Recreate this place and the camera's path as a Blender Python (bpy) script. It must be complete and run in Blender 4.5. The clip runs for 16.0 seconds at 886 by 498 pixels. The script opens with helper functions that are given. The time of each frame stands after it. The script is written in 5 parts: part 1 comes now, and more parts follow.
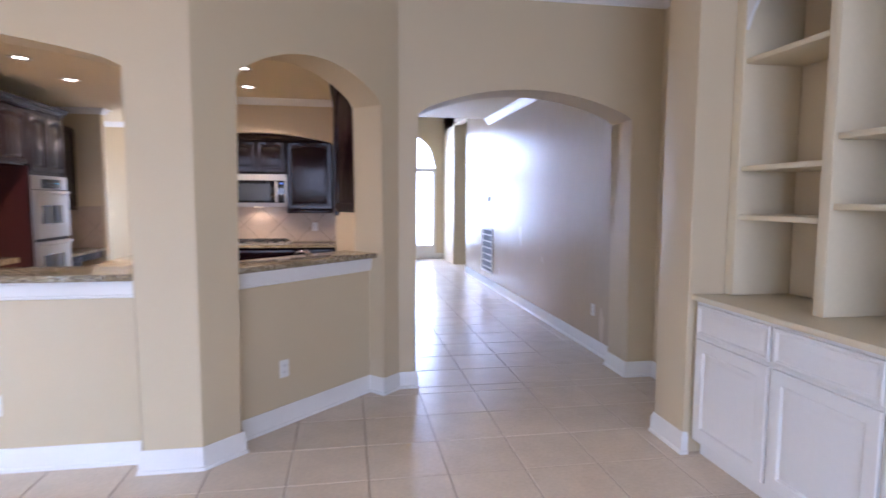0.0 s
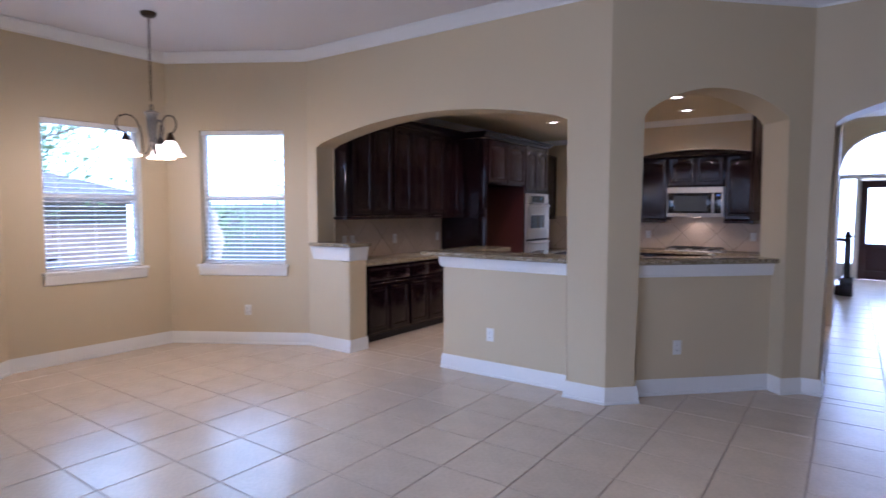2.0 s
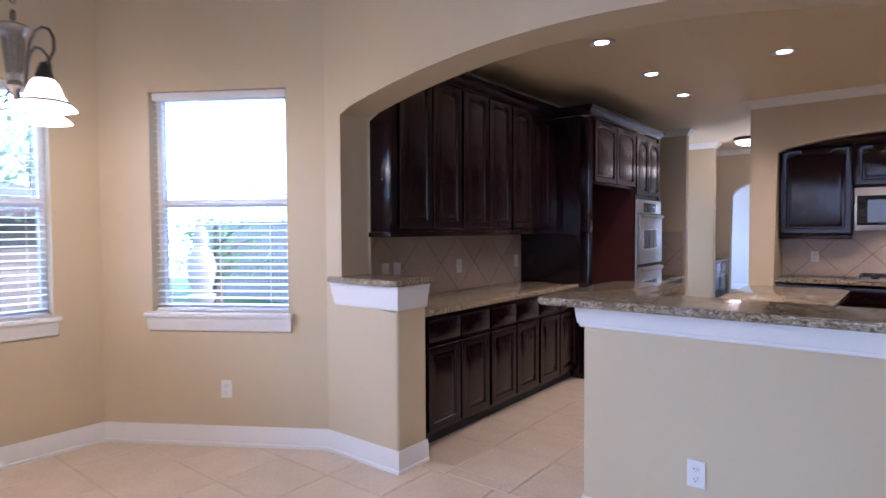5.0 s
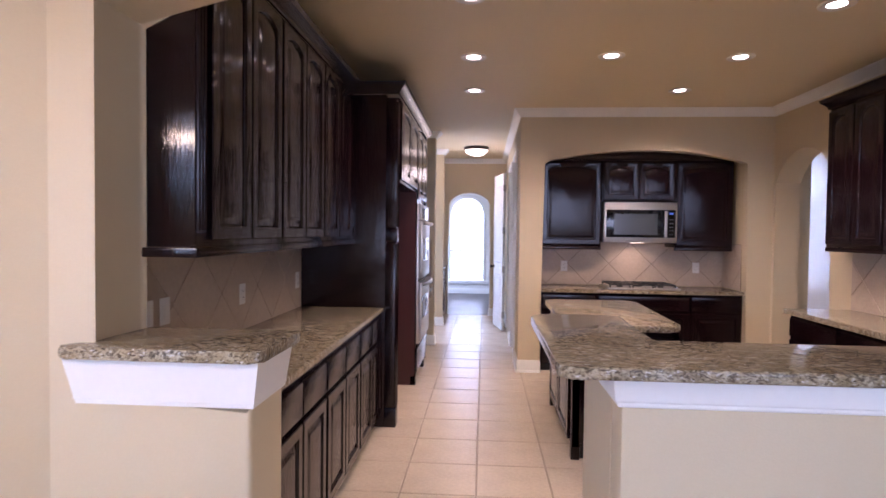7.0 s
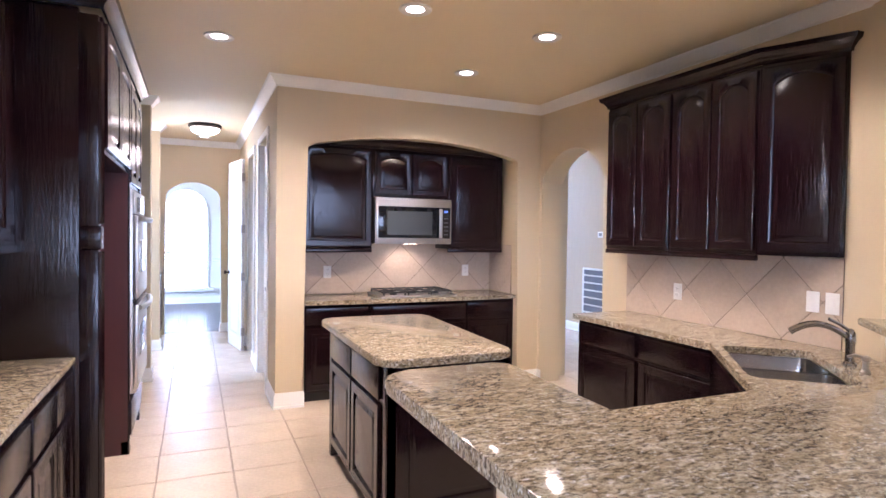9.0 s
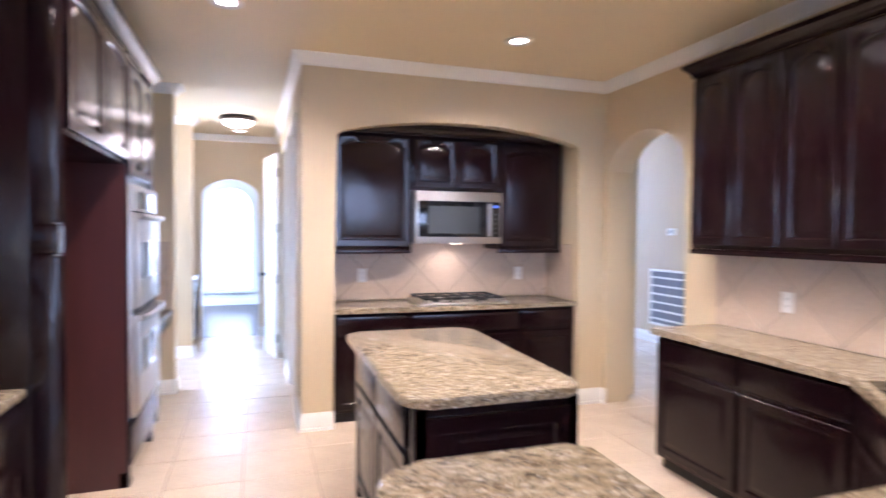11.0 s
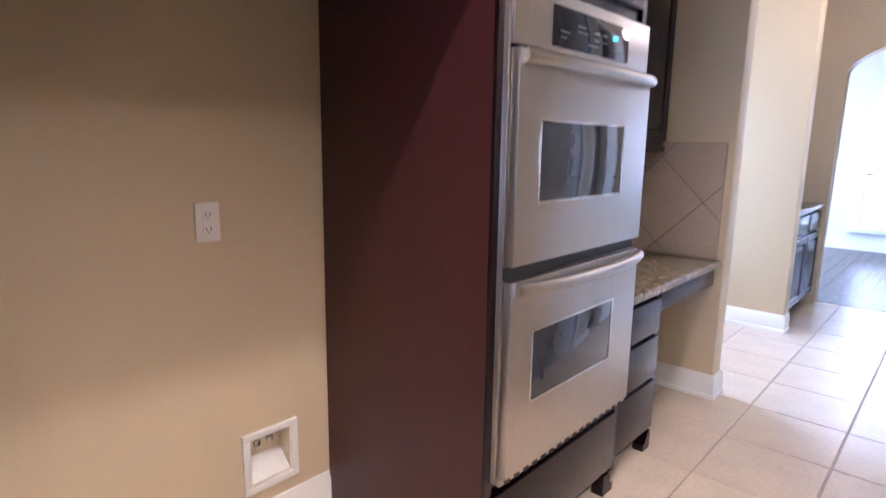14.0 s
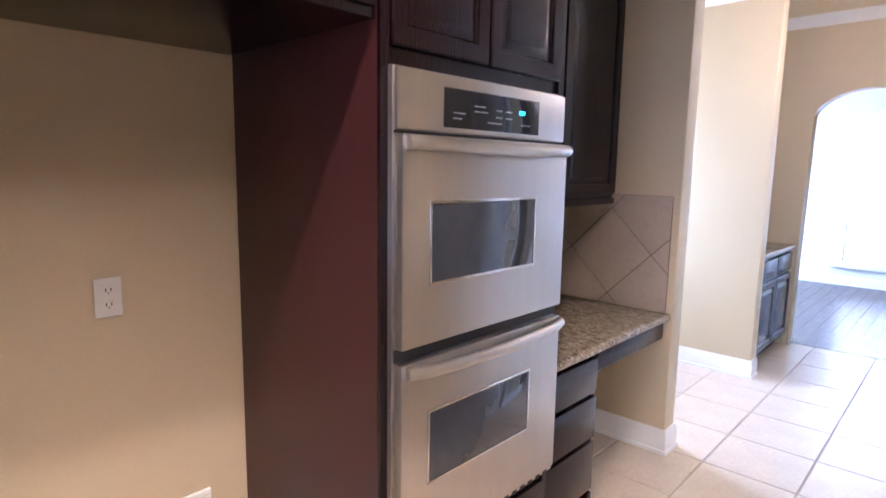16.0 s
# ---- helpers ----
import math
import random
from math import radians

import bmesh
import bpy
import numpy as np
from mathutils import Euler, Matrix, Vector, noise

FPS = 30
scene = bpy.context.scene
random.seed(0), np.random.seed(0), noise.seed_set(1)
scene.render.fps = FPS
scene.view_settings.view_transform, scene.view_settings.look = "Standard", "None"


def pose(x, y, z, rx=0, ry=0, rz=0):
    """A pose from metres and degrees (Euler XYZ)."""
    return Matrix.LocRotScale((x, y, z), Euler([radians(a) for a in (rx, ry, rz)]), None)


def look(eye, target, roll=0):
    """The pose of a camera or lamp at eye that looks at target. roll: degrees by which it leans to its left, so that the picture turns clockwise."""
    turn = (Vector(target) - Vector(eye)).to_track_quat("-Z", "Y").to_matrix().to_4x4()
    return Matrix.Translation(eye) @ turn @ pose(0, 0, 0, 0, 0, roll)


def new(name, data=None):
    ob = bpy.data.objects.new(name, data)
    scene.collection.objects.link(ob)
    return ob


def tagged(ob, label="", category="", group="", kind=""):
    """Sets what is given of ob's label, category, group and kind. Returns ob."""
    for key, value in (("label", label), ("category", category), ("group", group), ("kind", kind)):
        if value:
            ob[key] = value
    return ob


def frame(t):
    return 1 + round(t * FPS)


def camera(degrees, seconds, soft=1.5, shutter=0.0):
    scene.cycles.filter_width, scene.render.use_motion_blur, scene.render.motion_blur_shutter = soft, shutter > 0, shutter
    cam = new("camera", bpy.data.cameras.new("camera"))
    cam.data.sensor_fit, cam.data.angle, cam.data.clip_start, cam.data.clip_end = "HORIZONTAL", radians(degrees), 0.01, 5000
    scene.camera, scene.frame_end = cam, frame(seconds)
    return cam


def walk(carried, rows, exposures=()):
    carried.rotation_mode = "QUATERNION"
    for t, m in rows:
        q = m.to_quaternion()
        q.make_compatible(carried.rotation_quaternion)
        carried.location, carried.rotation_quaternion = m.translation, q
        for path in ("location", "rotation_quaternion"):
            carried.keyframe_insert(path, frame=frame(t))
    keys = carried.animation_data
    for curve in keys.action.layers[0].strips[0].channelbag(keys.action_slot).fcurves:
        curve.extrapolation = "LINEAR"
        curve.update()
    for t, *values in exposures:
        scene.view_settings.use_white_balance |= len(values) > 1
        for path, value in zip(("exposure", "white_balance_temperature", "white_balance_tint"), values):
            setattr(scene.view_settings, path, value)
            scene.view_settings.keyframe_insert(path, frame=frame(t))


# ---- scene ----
cam = camera(75.7, 16.0, shutter=0.4)
PATH = [
    (0, (3.551, -3.308, 1.555), (3.883, -1.344, 1.378), 0.3),
    (0.5, (3.67, -3.681, 1.563), (3.569, -1.69, 1.397), 0.6),
    (1, (3.966, -3.942, 1.561), (3.408, -2.028, 1.408), 0.3),
    (1.5, (4.156, -4.122, 1.568), (3.27, -2.334, 1.423), 0.0),
    (2, (4.243, -4.299, 1.527), (3.085, -2.674, 1.39), 0.1),
    (2.5, (4.351, -4.345, 1.526), (2.982, -2.894, 1.386), 0.1),
    (3, (4.361, -4.063, 1.487), (2.857, -2.752, 1.348), -0.0),
    (3.2, (4.252, -3.883, 1.494), (2.733, -2.591, 1.345), -0.3),
    (5.3, (1.971, -2.341, 1.465), (0.851, -0.686, 1.396), -0.0),
    (5.5, (1.805, -2.274, 1.498), (0.778, -0.56, 1.425), 0.3),
    (6, (1.374, -2.073, 1.498), (0.667, -0.203, 1.434), 0.4),
    (6.5, (0.995, -1.861, 1.518), (0.593, 0.097, 1.451), 0.6),
    (7, (0.638, -1.624, 1.514), (0.495, 0.37, 1.455), 0.7),
    (7.5, (0.447, -1.263, 1.526), (0.489, 0.736, 1.466), 0.6),
    (8, (0.281, -0.905, 1.502), (0.612, 1.066, 1.445), 0.8),
    (8.5, (0.332, -0.613, 1.523), (0.988, 1.276, 1.465), 0.9),
    (8.7, (0.349, -0.535, 1.531), (1.136, 1.303, 1.474), 1.1),
    (10.8, (0.664, 0.14, 1.485), (1.484, 1.964, 1.445), 0.4),
    (11, (0.683, 0.198, 1.527), (1.311, 2.096, 1.466), 0.5),
    (11.5, (0.708, 0.56, 1.622), (0.945, 2.543, 1.514), 0.5),
    (12, (0.814, 0.943, 1.579), (0.735, 2.937, 1.449), 0.5),
    (12.5, (0.956, 1.427, 1.564), (0.536, 3.377, 1.411), 0.5),
    (13, (0.923, 1.938, 1.501), (0.189, 3.791, 1.332), 0.5),
    (13.5, (0.927, 2.411, 1.456), (-0.174, 4.067, 1.247), 0.5),
    (14, (0.902, 2.739, 1.378), (-0.431, 4.186, 1.019), 0.8),
    (14.5, (0.924, 2.926, 1.321), (-0.431, 4.29, 0.769), 0.9),
    (15, (0.984, 3.023, 1.396), (-0.374, 4.366, 0.804), 0.8),
    (15.5, (1.059, 3.017, 1.509), (-0.328, 4.384, 1.053), 0.7),
    (16, (1.098, 2.973, 1.541), (-0.253, 4.42, 1.258), 0.9),
]
walk(cam, [(t, look(e, g, r)) for t, e, g, r in PATH], [(0.00, 0.95, 5600, 35), (1.00, 0.70, 5250, 35), (1.60, 0.33, 5250, 36), (2.00, 0.09, 5200, 36), (2.60, 0.30, 5250, 39), (3.20, 0.34, 5250, 39), (5.40, 0.30, 5200, 37), (6.00, 0.05, 5150, 39), (6.50, 0.34, 5500, 41), (7.20, 0.72, 5600, 42), (8.00, 1.15, 5550, 39), (8.50, 1.40, 5350, 34), (11.00, 1.60, 5150, 32), (13.00, 1.55, 5100, 33), (14.00, 1.33, 5150, 34), (15.00, 1.50, 5150, 34), (16.00, 1.55, 5150, 34)])

# ---- light ----
world = bpy.data.worlds.new("sky")
scene.world = world
world.use_nodes = True
wn = world.node_tree.nodes
sky = wn.new("ShaderNodeTexSky")
sky.sky_type = "NISHITA"
sky.sun_disc = False
sky.sun_elevation, sky.sun_rotation = radians(39), radians(57)
world.node_tree.links.new(sky.outputs[0], wn["Background"].inputs[0])
wn["Background"].inputs[1].default_value = 0.15


def lamp(name, kind, m, power, colour, **more):
    d = bpy.data.lights.new(name, kind)
    d.energy, d.color = power, colour
    for k, v in more.items():
        if k == "size":
            d.size = v
        elif k == "size_y":
            d.shape, d.size_y = "RECTANGLE", v
        elif k == "angle":
            d.angle = v
        elif k == "radius":
            d.shadow_soft_size = v
        elif k == "spot":
            d.spot_size, d.spot_blend = v, 0.5
        elif k == "disk":
            d.shape, d.size = "DISK", v
    ob = new(name, d)
    ob.matrix_world = m
    return ob


DAY = (0.72, 0.86, 1.0)
WARM = (1.0, 0.82, 0.53)
# sun from the north-east, high
lamp("sun", "SUN", look((22, 12, 18), (3, 0, 0)), 5.0, (1.0, 0.95, 0.86), angle=radians(0.5))
# daylight standing in the window openings; the passage and dining side ones are added
lamp("daylight_living", "AREA", look((3.2, -9.0, 1.95), (3.2, 0, 2.5)), 116, DAY, size=4.2, size_y=2.3)
lamp("daylight_entry", "AREA", look((4.9, 11.75, 1.9), (4.9, 0, 1.2)), 280, (0.62, 0.81, 1.0), size=2.2, size_y=3.4)
lamp("daylight_dining", "AREA", look((0.22, 12.95, 1.5), (0.25, 0, 1.2)), 48, DAY, size=1.5, size_y=2.6)
# brightens the passage wall through a made-up window that is never seen
lamp("fill_passage", "AREA", look((-2.2, 6.85, 1.55), (0.5, 7.3, 1.3)), 32, DAY, size=0.85, size_y=1.1)
# extra light from an invented, unseen side window, to whiten the dining room
lamp("fill_dining_side", "AREA", look((-2.45, 10.9, 1.6), (0.5, 10.9, 1.3)), 55, DAY, size=1.5, size_y=1.7)

# ---- materials ----


def mat(name, base, rough=0.5, metal=0.0, scale=3.0, vary=0.12, fine=60.0, bump=0.05, coat=0.0, stretch=(1, 1, 1), dark=None, rvary=0.08, spec=0.5):
    m = bpy.data.materials.new(name)
    m.use_nodes = True
    nt = m.node_tree
    n, l = nt.nodes, nt.links
    b = n["Principled BSDF"]
    b.inputs["Metallic"].default_value = metal
    b.inputs["Coat Weight"].default_value = coat
    b.inputs["Coat Roughness"].default_value = 0.12
    b.inputs["Specular IOR Level"].default_value = spec
    tc = n.new("ShaderNodeTexCoord")
    mp = n.new("ShaderNodeMapping")
    mp.inputs["Scale"].default_value = stretch
    l.new(tc.outputs["Object"], mp.inputs[0])
    big, small = n.new("ShaderNodeTexNoise"), n.new("ShaderNodeTexNoise")
    big.inputs["Scale"].default_value, big.inputs["Detail"].default_value = scale, 4
    small.inputs["Scale"].default_value, small.inputs["Detail"].default_value = fine, 3
    for t in (big, small):
        l.new(mp.outputs[0], t.inputs["Vector"])
    add = n.new("ShaderNodeMath")
    add.operation = "ADD"
    l.new(big.outputs[0], add.inputs[0])
    l.new(small.outputs[0], add.inputs[1])
    ramp = n.new("ShaderNodeMapRange")
    ramp.inputs["From Min"].default_value, ramp.inputs["From Max"].default_value = 0.6, 1.4
    l.new(add.outputs[0], ramp.inputs[0])
    mix = n.new("ShaderNodeMix")
    mix.data_type = "RGBA"
    lo = dark or tuple(c * (1 - vary) for c in base)
    hi = base if dark else tuple(min(1, c * (1 + vary)) for c in base)
    mix.inputs[6].default_value, mix.inputs[7].default_value = (*lo, 1), (*hi, 1)
    l.new(ramp.outputs[0], mix.inputs[0])
    l.new(mix.outputs[2], b.inputs["Base Color"])
    rr = n.new("ShaderNodeMapRange")
    rr.inputs["To Min"].default_value, rr.inputs["To Max"].default_value = max(0.02, rough - rvary), min(1, rough + rvary)
    l.new(big.outputs[0], rr.inputs[0])
    l.new(rr.outputs[0], b.inputs["Roughness"])
    if bump:
        bp = n.new("ShaderNodeBump")
        bp.inputs["Strength"].default_value, bp.inputs["Distance"].default_value = bump, 0.01
        l.new(small.outputs[0], bp.inputs["Height"])
        l.new(bp.outputs[0], b.inputs["Normal"])
    return m


def glow(name, colour, strength):
    m = bpy.data.materials.new(name)
    m.use_nodes = True
    b = m.node_tree.nodes["Principled BSDF"]
    b.inputs["Base Color"].default_value = (*colour, 1)
    b.inputs["Emission Color"].default_value = (*colour, 1)
    b.inputs["Emission Strength"].default_value = strength
    return m


def granite_mat():
    """Golden granite: cream and tan ground, long grey-black flecks, a few white crystals."""
    m = mat("granite", (0.5, 0.42, 0.33), 0.09, bump=0.0, rvary=0.02, spec=0.4)
    nt = m.node_tree
    n, l = nt.nodes, nt.links
    b = n["Principled BSDF"]
    tc = n.new("ShaderNodeTexCoord")
    mp = n.new("ShaderNodeMapping")
    mp.inputs["Scale"].default_value, mp.inputs["Rotation"].default_value = (1.0, 2.6, 1.5), (0.2, 0.1, 0.6)
    l.new(tc.outputs["Object"], mp.inputs[0])

    def noise(scale, detail, distortion=0.0, rough=0.5):
        t = n.new("ShaderNodeTexNoise")
        t.inputs["Scale"].default_value, t.inputs["Detail"].default_value = scale, detail
        t.inputs["Distortion"].default_value, t.inputs["Roughness"].default_value = distortion, rough
        l.new(mp.outputs[0], t.inputs["Vector"])
        return t

    def ramp(src, stops):
        r = n.new("ShaderNodeValToRGB")
        e = r.color_ramp.elements
        e[0].position, e[0].color = stops[0][0], (*stops[0][1], 1)
        e[1].position, e[1].color = stops[-1][0], (*stops[-1][1], 1)
        for pos, col in stops[1:-1]:
            k = e.new(pos)
            k.color = (*col, 1)
        l.new(src.outputs[0], r.inputs[0])
        return r

    def blend(kind, fac, a, c):
        x = n.new("ShaderNodeMix")
        x.data_type, x.blend_type = "RGBA", kind
        if isinstance(fac, float):
            x.inputs[0].default_value = fac
        else:
            l.new(fac.outputs[0], x.inputs[0])
        l.new(a, x.inputs[6])
        l.new(c, x.inputs[7])
        return x.outputs[2]

    ground = ramp(noise(17, 5, 0.4), [(0.30, (0.26, 0.20, 0.115)), (0.45, (0.35, 0.285, 0.18)), (0.58, (0.43, 0.365, 0.25)), (0.70, (0.53, 0.475, 0.365))])
    flecks = ramp(noise(50, 4, 0.9, 0.6), [(0.34, (0.06, 0.055, 0.055)), (0.42, (0.24, 0.21, 0.19)), (0.53, (1, 1, 1)), (0.9, (1, 1, 1))])
    fine = ramp(noise(120, 3, 0.3), [(0.33, (0.25, 0.22, 0.20)), (0.50, (1, 1, 1)), (0.8, (1, 1, 1))])
    white = ramp(noise(60, 3, 0.5), [(0.60, (0, 0, 0)), (0.70, (0.55, 0.55, 0.55))])
    rgb = n.new("ShaderNodeRGB")
    rgb.outputs[0].default_value = (0.82, 0.79, 0.74, 1)
    col = blend("MULTIPLY", 0.82, ground.outputs[0], flecks.outputs[0])
    col = blend("MULTIPLY", 0.65, col, fine.outputs[0])
    col = blend("MIX", white, col, rgb.outputs[0])
    l.new(col, b.inputs["Base Color"])
    return m


def tile_mat(name, base, rough, vary=0.06):
    m = mat(name, base, rough, scale=5, vary=0.10, fine=45, bump=0.10, rvary=0.02)
    nt = m.node_tree
    n, l = nt.nodes, nt.links
    b = n["Principled BSDF"]
    src = b.inputs["Base Color"].links[0].from_socket
    info = n.new("ShaderNodeObjectInfo")
    geo = n.new("ShaderNodeNewGeometry")
    sm = n.new("ShaderNodeMath")
    sm.operation = "ADD"
    l.new(info.outputs["Random"], sm.inputs[0])
    l.new(geo.outputs["Random Per Island"], sm.inputs[1])
    rg = n.new("ShaderNodeMapRange")
    rg.inputs["From Max"].default_value = 2.0
    rg.inputs["To Min"].default_value, rg.inputs["To Max"].default_value = 1 - vary, 1 + vary
    l.new(sm.outputs[0], rg.inputs[0])
    hsv = n.new("ShaderNodeHueSaturation")
    l.new(src, hsv.inputs["Color"])
    l.new(rg.outputs[0], hsv.inputs["Value"])
    l.new(hsv.outputs[0], b.inputs["Base Color"])
    return m


M_WALL = mat("wall_paint", (0.60, 0.495, 0.325), 0.55, scale=1.2, vary=0.03, fine=160, bump=0.06)
M_TRIM = mat("trim_paint", (0.80, 0.79, 0.76), 0.35, scale=2, vary=0.02, fine=40, bump=0.02)
M_CEIL = mat("ceiling_paint", (0.74, 0.63, 0.43), 0.7, scale=1, vary=0.03, fine=120, bump=0.08)
M_CEILW = mat("living_ceiling_paint", (0.74, 0.71, 0.70), 0.7, scale=1, vary=0.03, fine=120, bump=0.08)
M_WOOD = mat("espresso_wood", (0.0145, 0.0052, 0.0070), 0.12, scale=2.5, vary=0.4, fine=16, bump=0.15, coat=0.0, stretch=(9, 9, 0.5), dark=(0.005, 0.0022, 0.003), spec=0.40, rvary=0.03)
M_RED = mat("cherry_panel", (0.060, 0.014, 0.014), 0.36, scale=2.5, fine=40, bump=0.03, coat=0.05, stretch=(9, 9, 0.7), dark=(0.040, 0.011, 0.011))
M_DARK = mat("shadow_black", (0.012, 0.011, 0.012), 0.5, bump=0.0)
M_GRAN = granite_mat()
M_TILE = tile_mat("floor_tile", (0.66, 0.55, 0.42), 0.26)
M_GROUT = mat("grout", (0.40, 0.32, 0.25), 0.8, scale=8, vary=0.15, fine=120, bump=0.2)
M_SPLASH = tile_mat("wall_tile", (0.48, 0.385, 0.295), 0.35, 0.08)
M_SGROUT = mat("wall_grout", (0.19, 0.145, 0.11), 0.8, scale=9, vary=0.15, fine=120, bump=0.2)
M_STEEL = mat("brushed_steel", (0.54, 0.51, 0.475), 0.34, 1.0, scale=2, vary=0.05, fine=40, bump=0.01, rvary=0.02, stretch=(12, 12, 0.4))
M_SINK = mat("sink_steel", (0.40, 0.40, 0.41), 0.22, 1.0, scale=3, vary=0.04, fine=60, bump=0.0, rvary=0.02)
M_CHROME = mat("polished_steel", (0.7, 0.7, 0.7), 0.12, 1.0, scale=3, vary=0.04, fine=60, bump=0.0)
M_GLASSD = mat("dark_glass", (0.012, 0.013, 0.016), 0.06, scale=2, vary=0.1, fine=20, bump=0.0, rvary=0.02)
M_OVENG = mat("oven_glass", (0.03, 0.036, 0.048), 0.05, scale=2, vary=0.15, fine=20, bump=0.0, rvary=0.02, spec=0.8)
M_MESH = mat("viewing_mesh", (0.045, 0.05, 0.055), 0.16, scale=3, vary=0.1, fine=300, bump=0.0, rvary=0.02)
M_LEDDIM = glow("microwave_clock", (0.15, 0.3, 1.0), 0.15)
M_IRON = mat("black_iron", (0.02, 0.02, 0.021), 0.55, scale=6, vary=0.3, fine=90, bump=0.15)
M_BRONZE = mat("aged_bronze", (0.075, 0.055, 0.042), 0.4, 0.8, scale=7, vary=0.35, fine=70, bump=0.08)
M_PEWTER = mat("aged_pewter", (0.30, 0.27, 0.23), 0.42, 0.8, scale=9, vary=0.3, fine=80, bump=0.08)
M_PLAST = mat("white_plastic", (0.78, 0.77, 0.74), 0.35, scale=4, vary=0.03, fine=50, bump=0.0)
M_SLOT = mat("outlet_slot", (0.06, 0.055, 0.05), 0.6, bump=0.0)
M_BLIND = mat("blind_slat", (0.80, 0.80, 0.79), 0.4, scale=3, vary=0.03, fine=40, bump=0.02)
M_VINYL = mat("window_vinyl", (0.74, 0.74, 0.75), 0.4, scale=3, vary=0.03, fine=40, bump=0.01)
M_SHELF = mat("cream_paint", (0.70, 0.61, 0.43), 0.4, scale=2, vary=0.03, fine=40, bump=0.02)
M_PLANK = tile_mat("wood_floor", (0.05, 0.028, 0.02), 0.27, 0.3)
M_GLOSSW = mat("semigloss_wall_paint", (0.60, 0.495, 0.36), 0.24, scale=0.8, vary=0.03, fine=7, bump=0.16, rvary=0.08, stretch=(3, 3, 1))
M_PALE = mat("pale_wall_paint", (0.76, 0.74, 0.70), 0.5, scale=1.2, vary=0.03, fine=120, bump=0.05)
M_FROST = glow("lamp_glass", (1.0, 0.86, 0.66), 3.0)
M_BULB = glow("downlight_lens", (1.0, 0.88, 0.70), 9.0)
M_BAFF = mat("downlight_trim", (0.75, 0.72, 0.66), 0.4, bump=0.0)
M_LED = glow("oven_display_digits", (0.05, 0.6, 0.9), 2.0)
M_BRICK = tile_mat("garden_brick", (0.44, 0.39, 0.35), 0.85, 0.25)
M_MORTAR = mat("garden_mortar", (0.45, 0.41, 0.36), 0.9, fine=80, bump=0.2)
M_GRASS = mat("lawn", (0.075, 0.13, 0.03), 0.9, scale=1.2, vary=0.35, fine=30, bump=0.6)
M_LEAF = mat("leaves", (0.17, 0.26, 0.14), 0.6, scale=2, vary=0.4, fine=12, bump=0.0)
# light shines through the leaves
nt = M_LEAF.node_tree
thin, both = nt.nodes.new("ShaderNodeBsdfTranslucent"), nt.nodes.new("ShaderNodeMixShader")
thin.inputs[0].default_value, both.inputs[0].default_value = (0.42, 0.55, 0.30, 1), 0.5
nt.links.new(nt.nodes["Principled BSDF"].outputs[0], both.inputs[1])
nt.links.new(thin.outputs[0], both.inputs[2])
nt.links.new(both.outputs[0], nt.nodes["Material Output"].inputs[0])
M_BARK = mat("bark", (0.24, 0.20, 0.17), 0.9, scale=4, vary=0.3, fine=30, bump=0.5)
M_ROOF = mat("roof_shingle", (0.20, 0.19, 0.18), 0.9, scale=3, vary=0.3, fine=40, bump=0.3)
M_STONE = mat("pale_stone", (0.62, 0.60, 0.56), 0.8, scale=5, vary=0.1, fine=60, bump=0.2)
M_METALG = mat("painted_metal", (0.30, 0.31, 0.30), 0.5, 0.2, scale=5, vary=0.1, fine=60, bump=0.05)
M_FILTER = mat("air_filter", (0.20, 0.21, 0.24), 0.8, scale=6, vary=0.1, fine=90, bump=0.1)
M_CONC = mat("concrete", (0.42, 0.40, 0.37), 0.85, scale=2, vary=0.12, fine=60, bump=0.2)
M_FENCE = mat("fence_wood", (0.40, 0.36, 0.32), 0.85, scale=3, vary=0.25, fine=30, bump=0.3, stretch=(6, 6, 0.8))


def pane_mat():
    m = bpy.data.materials.new("window_glass")
    m.use_nodes = True
    b = m.node_tree.nodes["Principled BSDF"]
    b.inputs["Transmission Weight"].default_value = 1.0
    b.inputs["Roughness"].default_value = 0.0
    b.inputs["IOR"].default_value = 1.1
    return m


M_PANE = pane_mat()
M_SKYB = glow("bright_hazy_sky", (0.52, 0.79, 1.0), 8.0)

# ---- helpers for building ----


def empty(name, m=None, label="", category="", group="", kind=""):
    ob = new(name)
    if m is not None:
        ob.matrix_world = m
    return tagged(ob, label, category, group, kind)


def part(name, bm, material, parent=None, label=""):
    me = bpy.data.meshes.new(name)
    bmesh.ops.recalc_face_normals(bm, faces=bm.faces)
    bm.to_mesh(me)
    bm.free()
    me.materials.append(material)
    for p in me.polygons:
        p.use_smooth = True
    me.set_sharp_from_angle(angle=radians(32))
    ob = new(name, me)
    ob.parent = parent
    return tagged(ob, label)


def setting(name, bm, material, label, category):
    return tagged(part(name, bm, material), label, category, kind="structure")


def box(x0, x1, y0, y1, z0, z1, bevel=0.0, bm=None, seg=2):
    own = bmesh.new()
    bmesh.ops.create_cube(own, size=1)
    for v in own.verts:
        v.co = (x0 if v.co.x < 0 else x1, y0 if v.co.y < 0 else y1, z0 if v.co.z < 0 else z1)
    if bevel:
        bmesh.ops.bevel(own, geom=own.edges[:], offset=bevel, segments=seg, profile=0.6, affect="EDGES")
    return join(bm, own)


def join(bm, own):
    if bm is None:
        return own
    me = bpy.data.meshes.new("tmp")
    own.to_mesh(me)
    own.free()
    bm.from_mesh(me)
    bpy.data.meshes.remove(me)
    return bm


def moved(bm, m):
    bm.transform(m)
    return bm


